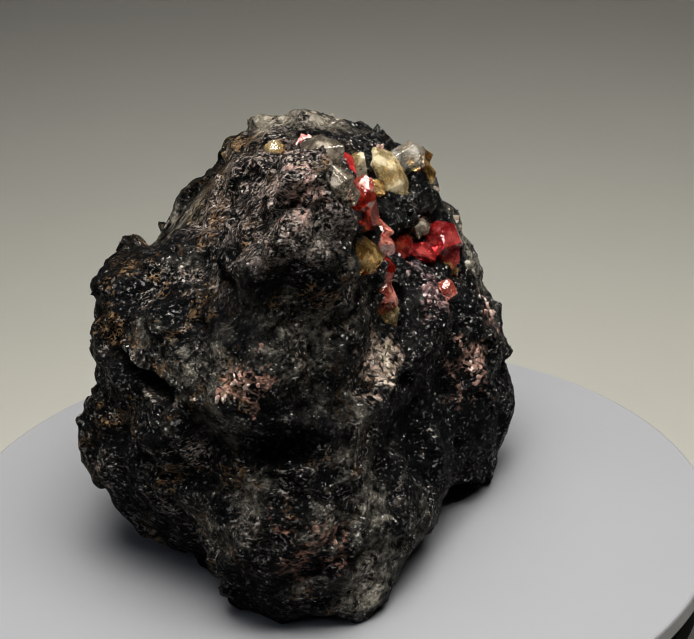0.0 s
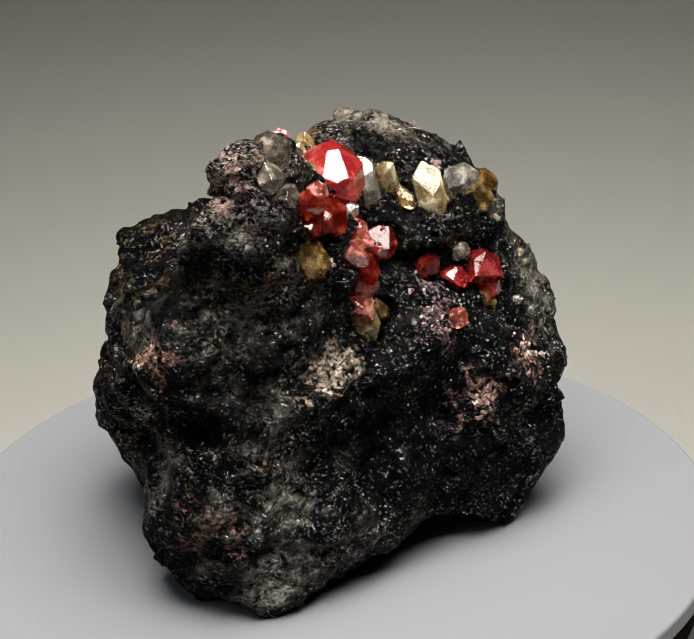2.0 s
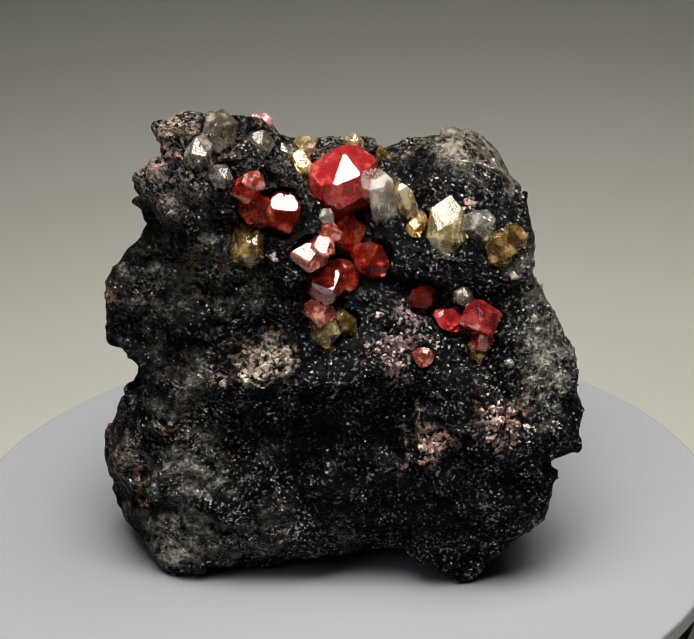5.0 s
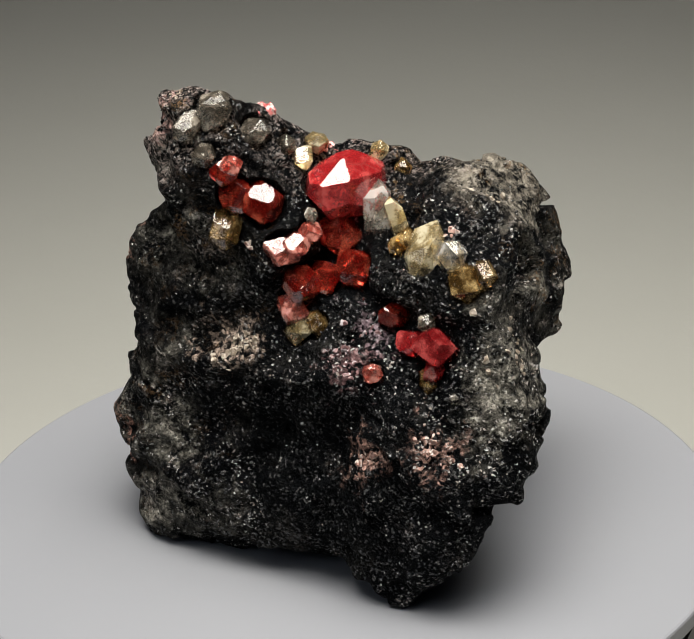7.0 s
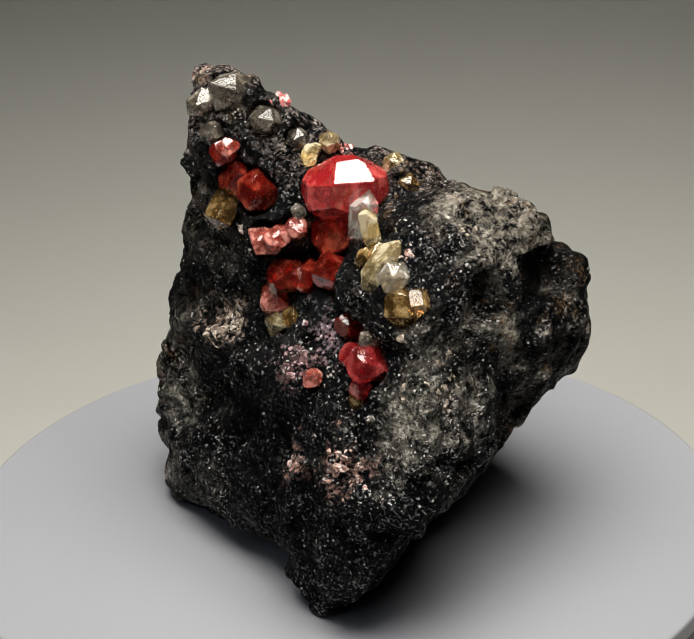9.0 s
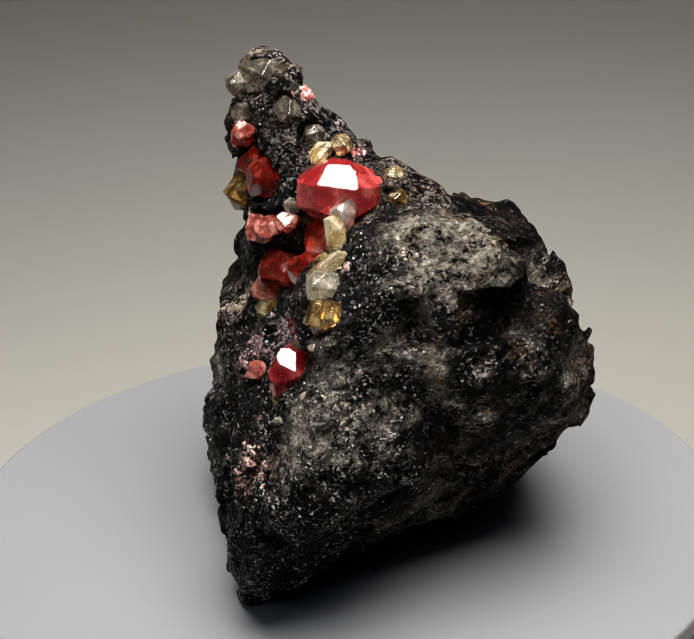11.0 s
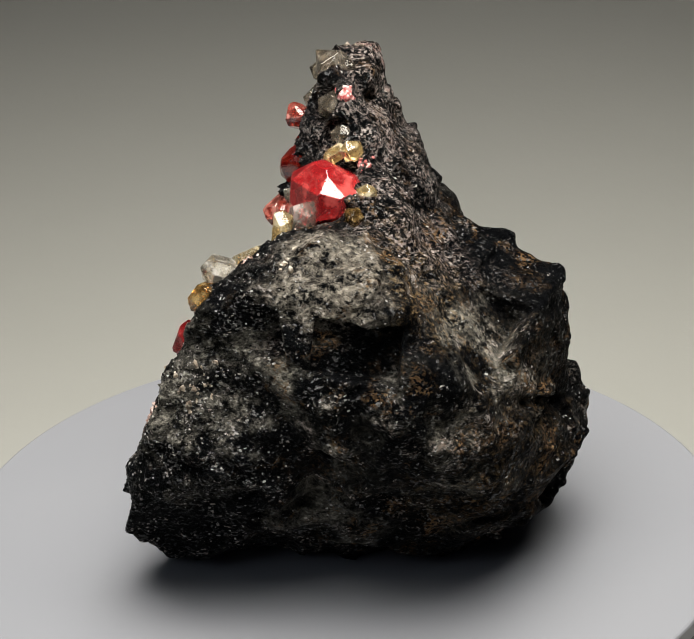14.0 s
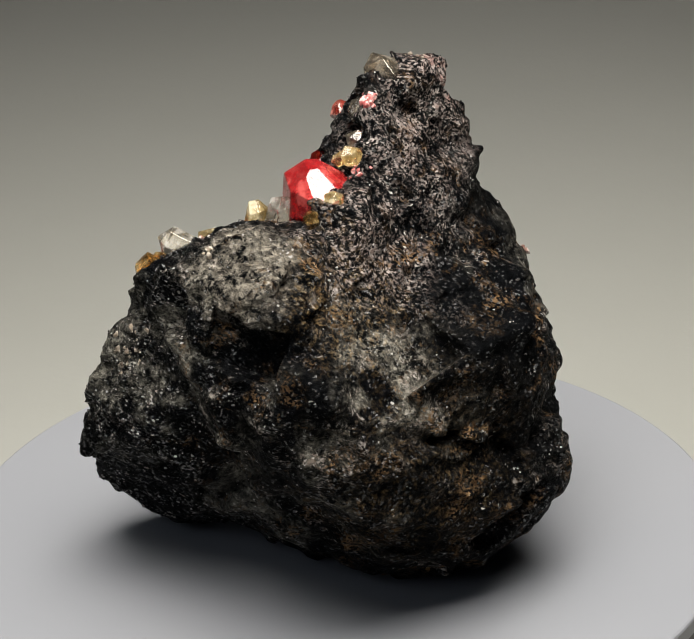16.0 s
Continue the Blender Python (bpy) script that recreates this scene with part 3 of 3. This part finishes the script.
def chips(spots, cell, seed):
    """Flat facets: each spot takes the tilted plane of the nearest of many scattered middles."""
    rnd = np.random.RandomState(seed)
    at = np.floor(spots / cell).astype(int)
    low = at.min(0) - 1
    size = at.max(0) - low + 2
    mids = rnd.uniform(0, 1, (*size, 3)).astype(np.float32)
    tilt = rnd.normal(0, 0.6, (*size, 3)).astype(np.float32)
    near, out = np.full(len(spots), 1e9, np.float32), np.zeros(len(spots), np.float32)
    for a in (-1, 0, 1):
        for b in (-1, 0, 1):
            for c in (-1, 0, 1):
                k = at + (a, b, c)
                i = tuple((k - low).T)
                way = spots - (k + mids[i]) * cell
                d = (way * way).sum(1)
                closer = d < near
                near[closer] = d[closer]
                out[closer] = (way * tilt[i]).sum(1)[closer]
    return np.clip(out, -cell * 0.4, cell * 0.4)


def rock_field(lo, hi, h):
    """Distance to the rock in mm on a grid of pitch h, negative inside."""
    axes = [np.arange(lo[a], hi[a], 2 * h, dtype=np.float32) for a in range(3)]
    spots = np.stack(np.meshgrid(*axes, indexing="ij"), -1).reshape(-1, 3)
    joined = None
    for mid, faces in LUMPS:
        d = ((spots - mid) @ WAYS.T - faces).max(1)
        if joined is None:
            joined = d
        else:
            t = np.clip(0.5 + 0.5 * (joined - d) / 0.7, 0, 1)
            joined = joined * (1 - t) + d * t - 0.7 * t * (1 - t)
    for cell, steep, seed in ((7.5, 0.29, 21), (3.6, 0.23, 22)):
        joined = joined + chips(spots, cell, seed) * steep
    coarse = joined.reshape([len(a) for a in axes])
    for axis in range(3):
        coarse = 0.08 * (np.roll(coarse, 1, axis) + np.roll(coarse, -1, axis)) + 0.84 * coarse
    n = [2 * len(a) - 1 for a in axes]
    f = stretched(coarse, n, 0.0, 2.0)
    for amount, period, seed in ((0.35, 7.0, 3), (0.20, 3.2, 5)):
        f += amount * lattice(n, [period / h] * 3, seed)
    f += 0.06 + 0.22 * np.abs(lattice(n, [3.4 / h, 3.0 / h, 1.5 / h], 11)) + 0.12 * lattice(n, [1.3 / h] * 3, 13)
    f += 0.05 * lattice(n, [0.75 / h] * 3, 17)
    fine = [lo[a] + h * np.arange(n[a], dtype=np.float32) for a in range(3)]
    X, Y, Z = np.meshgrid(*fine, indexing="ij", sparse=True)
    # split layers: ledges that rise slowly and break off sharply
    for (a, b, c), period, deep, seed in (((0.30, -0.22, 0.93), 7.0, 1.1, 31), ((0.18, 0.30, 0.94), 3.0, 0.40, 32)):
        u = X * (a / period) + Y * (b / period) + Z * (c / period) + 0.35 * lattice(n, [12.0 / h] * 3, seed)
        u -= np.floor(u)
        f += deep * (0.47 - np.minimum(u, (1 - u) * 4.0)) * np.clip(lattice(n, [11.0 / h] * 3, seed + 10) * 2.2 + 0.45, 0, 1)
    for at, half, turn in CUTS:
        rest = np.stack([np.array(v, np.float32) for v in Euler([radians(d) for d in turn]).to_matrix().transposed()])
        q = None
        for row, size in zip(rest, half):
            d = np.abs((X - at[0]) * row[0] + (Y - at[1]) * row[1] + (Z - at[2]) * row[2]) - size
            q = d if q is None else np.maximum(q, d)
        f = np.maximum(f, -q)
    for (x, y, z), (a, b, c) in PITS:
        q = np.sqrt(((X - x) / a) ** 2 + ((Y - y) / b) ** 2 + ((Z - z) / c) ** 2)
        f = np.maximum(f, (1 - q) * min(a, b, c))
    f = np.maximum(f, 0.0 - Z)
    return f


# blocks broken out of the rock: middle, half sizes (mm), turn (degrees)
CUTS = (((-3.8, 38.2, 75.7), (12.0, 8.0, 5.0), (-39, 9, 0)), ((-11.0, -40.0, 37.6), (6.6, 6.5, 3.4), (8, -4, -6)), ((9.5, 40.5, 61.0), (6.6, 5.0, 4.8), (-10, 6, 12)), ((-10.5, 41.6, 60.0), (8.0, 4.2, 5.4), (6, -8, 8)), ((-29.7, 23.4, 60.5), (11.0, 12.0, 4.0), (-10.3, -48.4, 0)),
        ((-37.0, -21.0, 45.5), (10.0, 6.0, 2.2), (0, 6, -50)))
PITS = [((-7.5, -35.0, 67.0), (6.0, 6.2, 3.4)),
        ((25.5, -1.7, -0.5), (9.0, 14.0, 7.0))]


def skin(f, lo, h):
    """The surface where f is zero: one vertex a cell that it crosses, quads between them."""
    inside = f < 0
    n = f.shape
    s = [slice(None, -1), slice(1, None)]
    corners = [(a, b, c) for a in (0, 1) for b in (0, 1) for c in (0, 1)]
    count = sum(inside[s[a], s[b], s[c]].astype(np.int8) for a, b, c in corners)
    cell = np.argwhere((count > 0) & (count < 8))
    value = np.stack([f[cell[:, 0] + a, cell[:, 1] + b, cell[:, 2] + c] for a, b, c in corners], 1)
    total, hits = np.zeros((len(cell), 3), np.float32), np.zeros(len(cell), np.float32)
    for i, p in enumerate(corners):
        for j, q in enumerate(corners):
            if j > i and sum(abs(u - v) for u, v in zip(p, q)) == 1:
                a, b = value[:, i], value[:, j]
                cut = (a < 0) != (b < 0)
                t = np.where(cut, a / np.where(cut, a - b, 1), 0)[:, None]
                spot = np.array(p, np.float32) * (1 - t) + np.array(q, np.float32) * t
                total[cut] += spot[cut]
                hits[cut] += 1
    verts = (cell + total / hits[:, None]) * h + np.array(lo, np.float32)
    number = np.full([a - 1 for a in n], -1, np.int32)
    number[tuple(cell.T)] = np.arange(len(cell))
    quads = []
    for axis in range(3):
        o1, o2 = [a for a in range(3) if a != axis]
        first, second = [slice(1, -1)] * 3, [slice(1, -1)] * 3
        first[axis], second[axis] = slice(None, -1), slice(1, None)
        cut = np.argwhere(inside[tuple(first)] != inside[tuple(second)])
        here = cut.copy()
        here[:, o1] += 1
        here[:, o2] += 1
        out = inside[tuple(here.T)]
        ring = []
        for d1, d2 in ((-1, -1), (0, -1), (0, 0), (-1, 0)):
            k = here.copy()
            k[:, o1] += d1
            k[:, o2] += d2
            ring.append(number[tuple(k.T)])
        ring = np.stack(ring, 1)
        flip = out if axis != 1 else ~out
        ring[~flip] = ring[~flip][:, ::-1]
        quads.append(ring)
    return largest(verts, np.concatenate(quads))


def largest(verts, quads):
    """Keeps the largest connected piece."""
    mark = np.arange(len(verts))
    while True:
        low = mark[quads].min(1)
        before = mark.copy()
        for i in range(4):
            np.minimum.at(mark, quads[:, i], low)
        mark = mark[mark]
        if (mark == before).all():
            break
    names, counts = np.unique(mark, return_counts=True)
    keep = mark == names[counts.argmax()]
    number = np.cumsum(keep) - 1
    return verts[keep], number[quads[keep[quads[:, 0]]]]


PITS += [(Vector(at) + OUT * 0.30 * max(size), [max(size) * 0.5 + 0.7] * 3) for at, size, *_ in REDS]
PITS += [(Vector(at) + OUT * (0.3 * w), [w * 0.5 + 0.8] * 3) for at, axis, w, *_ in QUARTZ if at[0] > 0 or at[2] > 76]
PITS.append((Vector((1.5, 4.0, 75.0)), [7.4, 8.0, 7.0]))


def build_rock(specimen):
    lo, hi, h = (-54.0, -46.0, -2.7), (40.0, 48.0, 96.0), 0.45
    verts, quads = skin(rock_field(lo, hi, h), lo, h)
    me = bpy.data.meshes.new("matrix_rock")
    me.from_pydata((verts * 0.001).tolist(), [], quads.tolist())
    me.materials.append(ROCK)
    me.polygons.foreach_set("use_smooth", [True] * len(me.polygons))
    me.update()
    ob = new("matrix_rock", me)
    ob.parent = specimen
    tagged(ob, "rough black and grey schist with sparkling mica grains")
    normals = np.zeros(len(verts) * 3, np.float32)
    me.vertices.foreach_get("normal", normals)
    return BVHTree.FromPolygons(verts.tolist(), quads.tolist()), (verts, normals.reshape(-1, 3))


# ---- crystal shapes ----
def frame_on(axis, spin=0.0):
    """A turn that lays z along an axis."""
    return Vector(axis).to_track_quat("Z", "Y").to_matrix().to_4x4() @ Matrix.Rotation(radians(spin), 4, "Z")


def prism(width, length, tip, seed, base_tip=0.0, flat=1.0):
    """A six-sided crystal with an uneven pointed end; sizes in mm, its middle at the origin."""
    rnd = random.Random(seed)
    bm = bmesh.new()
    r = [width / 2 * rnd.uniform(0.85, 1.12) for _ in range(6)]
    spots = []
    for i in range(6):
        a = 2 * math.pi * i / 6 + rnd.uniform(-0.08, 0.08)
        x, y = r[i] * math.cos(a), r[i] * math.sin(a) * flat
        spots += [(x, y, -length / 2 + rnd.uniform(0, base_tip)), (x, y, length / 2 - tip * rnd.uniform(0.75, 1.15))]
    lean = width * 0.12
    spots += [(rnd.uniform(-lean, lean), rnd.uniform(-lean, lean), length / 2), (rnd.uniform(-lean, lean) + width * 0.1, 0, length / 2 - tip * 0.12)]
    if base_tip:
        spots.append((0, 0, -length / 2 - base_tip * 0.4))
    vs = [bm.verts.new(Vector(s) * 0.001) for s in spots]
    tidy_hull(bm, vs, min(width, length) * 0.00002)
    return bm


def tidy_hull(bm, vs, edge):
    out = bmesh.ops.convex_hull(bm, input=vs)
    loose = [v for v in bm.verts if not v.link_faces]
    bmesh.ops.delete(bm, geom=loose, context="VERTS")
    bmesh.ops.dissolve_limit(bm, angle_limit=radians(4), verts=bm.verts[:], edges=bm.edges[:])
    bmesh.ops.bevel(bm, geom=bm.edges[:], offset=edge, segments=1, affect="EDGES", clamp_overlap=True)
    bmesh.ops.recalc_face_normals(bm, faces=bm.faces)


def gem(size, seed):
    """A crystal with the faces of octahedron, dodecahedron and cube, unevenly grown; size in mm."""
    rnd = random.Random(seed)
    ways = []
    for x in (-1, 0, 1):
        for y in (-1, 0, 1):
            for z in (-1, 0, 1):
                k = abs(x) + abs(y) + abs(z)
                if k:
                    far = {1: 0.98, 2: 0.90, 3: 0.80}[k] * rnd.uniform(0.80, 1.15)
                    ways.append((Vector((x + rnd.uniform(-0.22, 0.22), y + rnd.uniform(-0.22, 0.22), z + rnd.uniform(-0.22, 0.22))).normalized(), far))
    bm = bmesh.new()
    bmesh.ops.create_cube(bm, size=3.0)
    for v, far in ways:
        got = bmesh.ops.bisect_plane(bm, geom=bm.verts[:] + bm.edges[:] + bm.faces[:], plane_co=v * far, plane_no=v, clear_outer=True)
        rim = [e for e in got["geom_cut"] if isinstance(e, bmesh.types.BMEdge)]
        if rim:
            bmesh.ops.holes_fill(bm, edges=rim, sides=0)
    bmesh.ops.remove_doubles(bm, verts=bm.verts[:], dist=0.02)
    bmesh.ops.dissolve_limit(bm, angle_limit=radians(3), verts=bm.verts[:], edges=bm.edges[:])
    bmesh.ops.bevel(bm, geom=bm.edges[:], offset=0.07, segments=2, affect="EDGES", clamp_overlap=True)
    for v in bm.verts:
        v.co = Vector((v.co.x * size[0], v.co.y * size[1], v.co.z * size[2])) * 0.00062
    bmesh.ops.recalc_face_normals(bm, faces=bm.faces)
    return bm


# the way round (degrees) of a large smooth face on some crystals, by their seed
SMOOTH_FACE = {12: -6, 14: 15, 16: -1, 17: 2, 18: 60, 21: -20, 26: 62, 31: -60, 33: -42, 39: -1, 41: 36, 45: -1, 24: 0}


def facing(around, up):
    a, u = radians(around), radians(up)
    return Vector((math.cos(a) * math.cos(u), math.sin(a) * math.cos(u), math.sin(u)))


def cut_face(bm, way, depth):
    """Cuts one flat face, as deep as a share of the crystal's reach that way."""
    reach = max(v.co.dot(way) for v in bm.verts)
    got = bmesh.ops.bisect_plane(bm, geom=bm.verts[:] + bm.edges[:] + bm.faces[:], plane_co=way * reach * depth, plane_no=way, clear_outer=True)
    rim = [e for e in got["geom_cut"] if isinstance(e, bmesh.types.BMEdge)]
    if rim:
        bmesh.ops.holes_fill(bm, edges=rim, sides=0)
    bmesh.ops.recalc_face_normals(bm, faces=bm.faces)


def great_gem():
    """The large red crystal: a crown of steep faces round a small top, wide below."""
    bm = bmesh.new()
    bmesh.ops.create_cube(bm, size=0.03)
    # (way round, tilt, share of the reach): a long crystal, its long axis at 135 degrees
    faces = [(-80, 46, 0.94), (-34, 55, 0.84), (14, 56, 0.86), (40, 54, 0.86), (71, 52, 0.88), (124, 56, 0.86), (175, 50, 0.92), (230, 50, 0.92),
             (-55, 8, 0.95), (-18, 14, 0.97), (22, 10, 0.98), (58, 6, 0.98), (100, 8, 0.96), (140, 4, 0.95), (185, 5, 0.97), (225, 5, 0.96), (268, 5, 0.97),
             (-30, -32, 0.92), (15, -34, 0.93), (60, -36, 0.93), (120, -35, 0.93), (200, -40, 0.95), (280, -40, 0.95), (20, 88, 0.93), (0, -88, 0.9)]
    reach = [(around, up, share * Vector((5.9 * facing(around - 45, up).x, 8.5 * facing(around - 45, up).y, 6.5 * facing(around, up).z)).length) for around, up, share in faces]
    for around, up, far in reach:
        way = facing(around, up)
        got = bmesh.ops.bisect_plane(bm, geom=bm.verts[:] + bm.edges[:] + bm.faces[:], plane_co=way * far * 0.001, plane_no=way, clear_outer=True)
        rim = [e for e in got["geom_cut"] if isinstance(e, bmesh.types.BMEdge)]
        if rim:
            bmesh.ops.holes_fill(bm, edges=rim, sides=0)
    bmesh.ops.remove_doubles(bm, verts=bm.verts[:], dist=0.00005)
    bmesh.ops.bevel(bm, geom=bm.edges[:], offset=0.00012, segments=1, affect="EDGES", clamp_overlap=True)
    bmesh.ops.recalc_face_normals(bm, faces=bm.faces)
    return bm


def crust(tree, at, axis, size, grains, grain, seed):
    """A patch of intergrown grains that sit on the rock; sizes in mm."""
    rnd = random.Random(seed)
    bm = bmesh.new()
    turn = frame_on(axis, seed * 31).to_3x3()
    for _ in range(grains):
        x, y = rnd.gauss(0, 0.36), rnd.gauss(0, 0.36)
        spot, normal, _, _ = tree.find_nearest(Vector(at) + turn @ Vector((x * size[0], y * size[1], 0)))
        s = grain * rnd.uniform(0.45, 1.1)
        m = Matrix.Translation(spot + normal * rnd.uniform(-0.5, 0.0) * s) @ Euler([rnd.uniform(0, 6) for _ in range(3)]).to_matrix().to_4x4()
        m = m @ Matrix.Diagonal((s * rnd.uniform(0.6, 1.2), s * rnd.uniform(0.6, 1.2), s * rnd.uniform(0.5, 1.0), 1))
        vs = [bm.verts.new(Matrix.Diagonal((0.001, 0.001, 0.001, 1)) @ m @ (Vector([rnd.gauss(0, 1) for _ in range(3)]).normalized() * rnd.uniform(0.42, 0.58))) for _ in range(13)]
        bmesh.ops.convex_hull(bm, input=vs)
    bmesh.ops.delete(bm, geom=[v for v in bm.verts if not v.link_faces], context="VERTS")
    bmesh.ops.recalc_face_normals(bm, faces=bm.faces)
    return bm


def place(specimen, name, bm, material, at, axis=(0, 0, 1), spin=0.0, label="", seed=0):
    if seed in SMOOTH_FACE:
        cut_face(bm, frame_on(axis, spin).to_3x3().inverted() @ facing(SMOOTH_FACE[seed], 56), 0.66)
    ob = part(name, bm, material, specimen, label)
    ob.matrix_local = Matrix.Translation(Vector(at) * 0.001) @ frame_on(axis, spin)
    return ob


def build_crystals(s):
    place(s, "red_crystal", great_gem(), RED, (-1.0, 4.0, 73.9), (0, 0, 1), 0, "large glassy bright red faceted crystal")
    for at, size, n, seed, mat, label in REDS:
        place(s, "red_crystal", gem(size, seed), mat, Vector(at) + OUT * 0.6, (0.4, 0.2, 1), seed * 37, label, seed)
    for at, axis, w, l, tip, seed, mat, label in QUARTZ:
        place(s, "quartz_crystal", prism(w * 1.08, l * 1.04, tip, seed, base_tip=tip * 0.9), mat, Vector(at) + OUT * (0.3 if w > 3 else -0.3), axis, seed * 23, label, seed)


def build_patches(s, tree):
    for at, axis, size, grains, grain, seed, mat, label in PATCHES:
        ob = part("feldspar_patch", crust(tree, at, axis, size, int(grains * 1.7), grain, seed), mat, s, label)
        tagged(ob, kind="stuff")


def scattered(s, tree_data, name, count, low, high, material, seed, keep, label):
    """Very many loose-looking mineral grains on the rock, as one mesh."""
    verts, normals = tree_data
    rnd = np.random.RandomState(seed)
    pick = rnd.randint(0, len(verts), count * 3)
    pick = pick[keep(verts[pick], rnd.uniform(0, 1, len(pick)))][:count]
    n = len(pick)
    shape = np.array([(1, 0, 0), (-1, 0, 0), (0, 1, 0), (0, -1, 0), (0, 0, 1), (0, 0, -1)], np.float32)
    tri = np.array([(0, 2, 4), (2, 1, 4), (1, 3, 4), (3, 0, 4), (2, 0, 5), (1, 2, 5), (3, 1, 5), (0, 3, 5)])
    size = (low + (high - low) * rnd.uniform(0, 1, (n, 1, 1)) ** 2) * rnd.uniform(0.55, 1.25, (n, 6, 1))
    q, _ = np.linalg.qr(rnd.normal(size=(n, 3, 3)))
    q[np.linalg.det(q) < 0, :, 0] *= -1
    spots = np.einsum("nij,nkj->nki", q, shape[None] * size + rnd.normal(0, 0.15, (n, 6, 3)) * size)
    spots += (verts[pick] + normals[pick] * -0.1 * size[:, 0])[:, None]
    faces = (tri[None] + 6 * np.arange(n)[:, None, None]).reshape(-1, 3)
    me = bpy.data.meshes.new(name)
    me.from_pydata((spots.reshape(-1, 3) * 0.001).tolist(), [], faces.tolist())
    me.materials.append(material)
    ob = new(name, me)
    ob.parent = s
    return tagged(ob, label, kind="stuff")


build_setting()
plate = build_turntable()
specimen = tagged(new("mineral_specimen"), "dark rock specimen with red and yellow crystals on a white turntable", "mineral specimen")
tree, skin_data = build_rock(specimen)
build_crystals(specimen)
build_patches(specimen, tree)
FRONT = np.array(OUT, np.float32)
scattered(specimen, skin_data, "mica_grain", 7000, 0.12, 0.38, MICA, 81,
          lambda v, u: (v[:, 2] > 1.5) & (u < np.clip(-0.3 + 0.025 * (v @ FRONT), 0, 1)), "tiny glossy black mica grains")
scattered(specimen, skin_data, "pale_grain", 900, 0.10, 0.34, SPECK, 82,
          lambda v, u: (v[:, 2] > 1.5) & (u < np.clip(0.2 + 0.02 * (v @ FRONT), 0.04, 1)), "tiny pale mineral grains")


# ---- everything turns with the plate ----
def motions():
    w = 2 * math.pi / 16
    rows = []
    for i in range(33):
        t = i * 0.5
        turn = -(13.50034 * t + 1.39909 * math.sin(w * t) + 0.4521 * (1 - math.cos(w * t)) + 0.11497 * math.sin(2 * w * t) - 0.00305 * (1 - math.cos(2 * w * t)))
        rows.append((t, pose(0, 0, 0, 0, 0, turn)))
    walk(plate, rows)
    walk(specimen, rows)


motions()
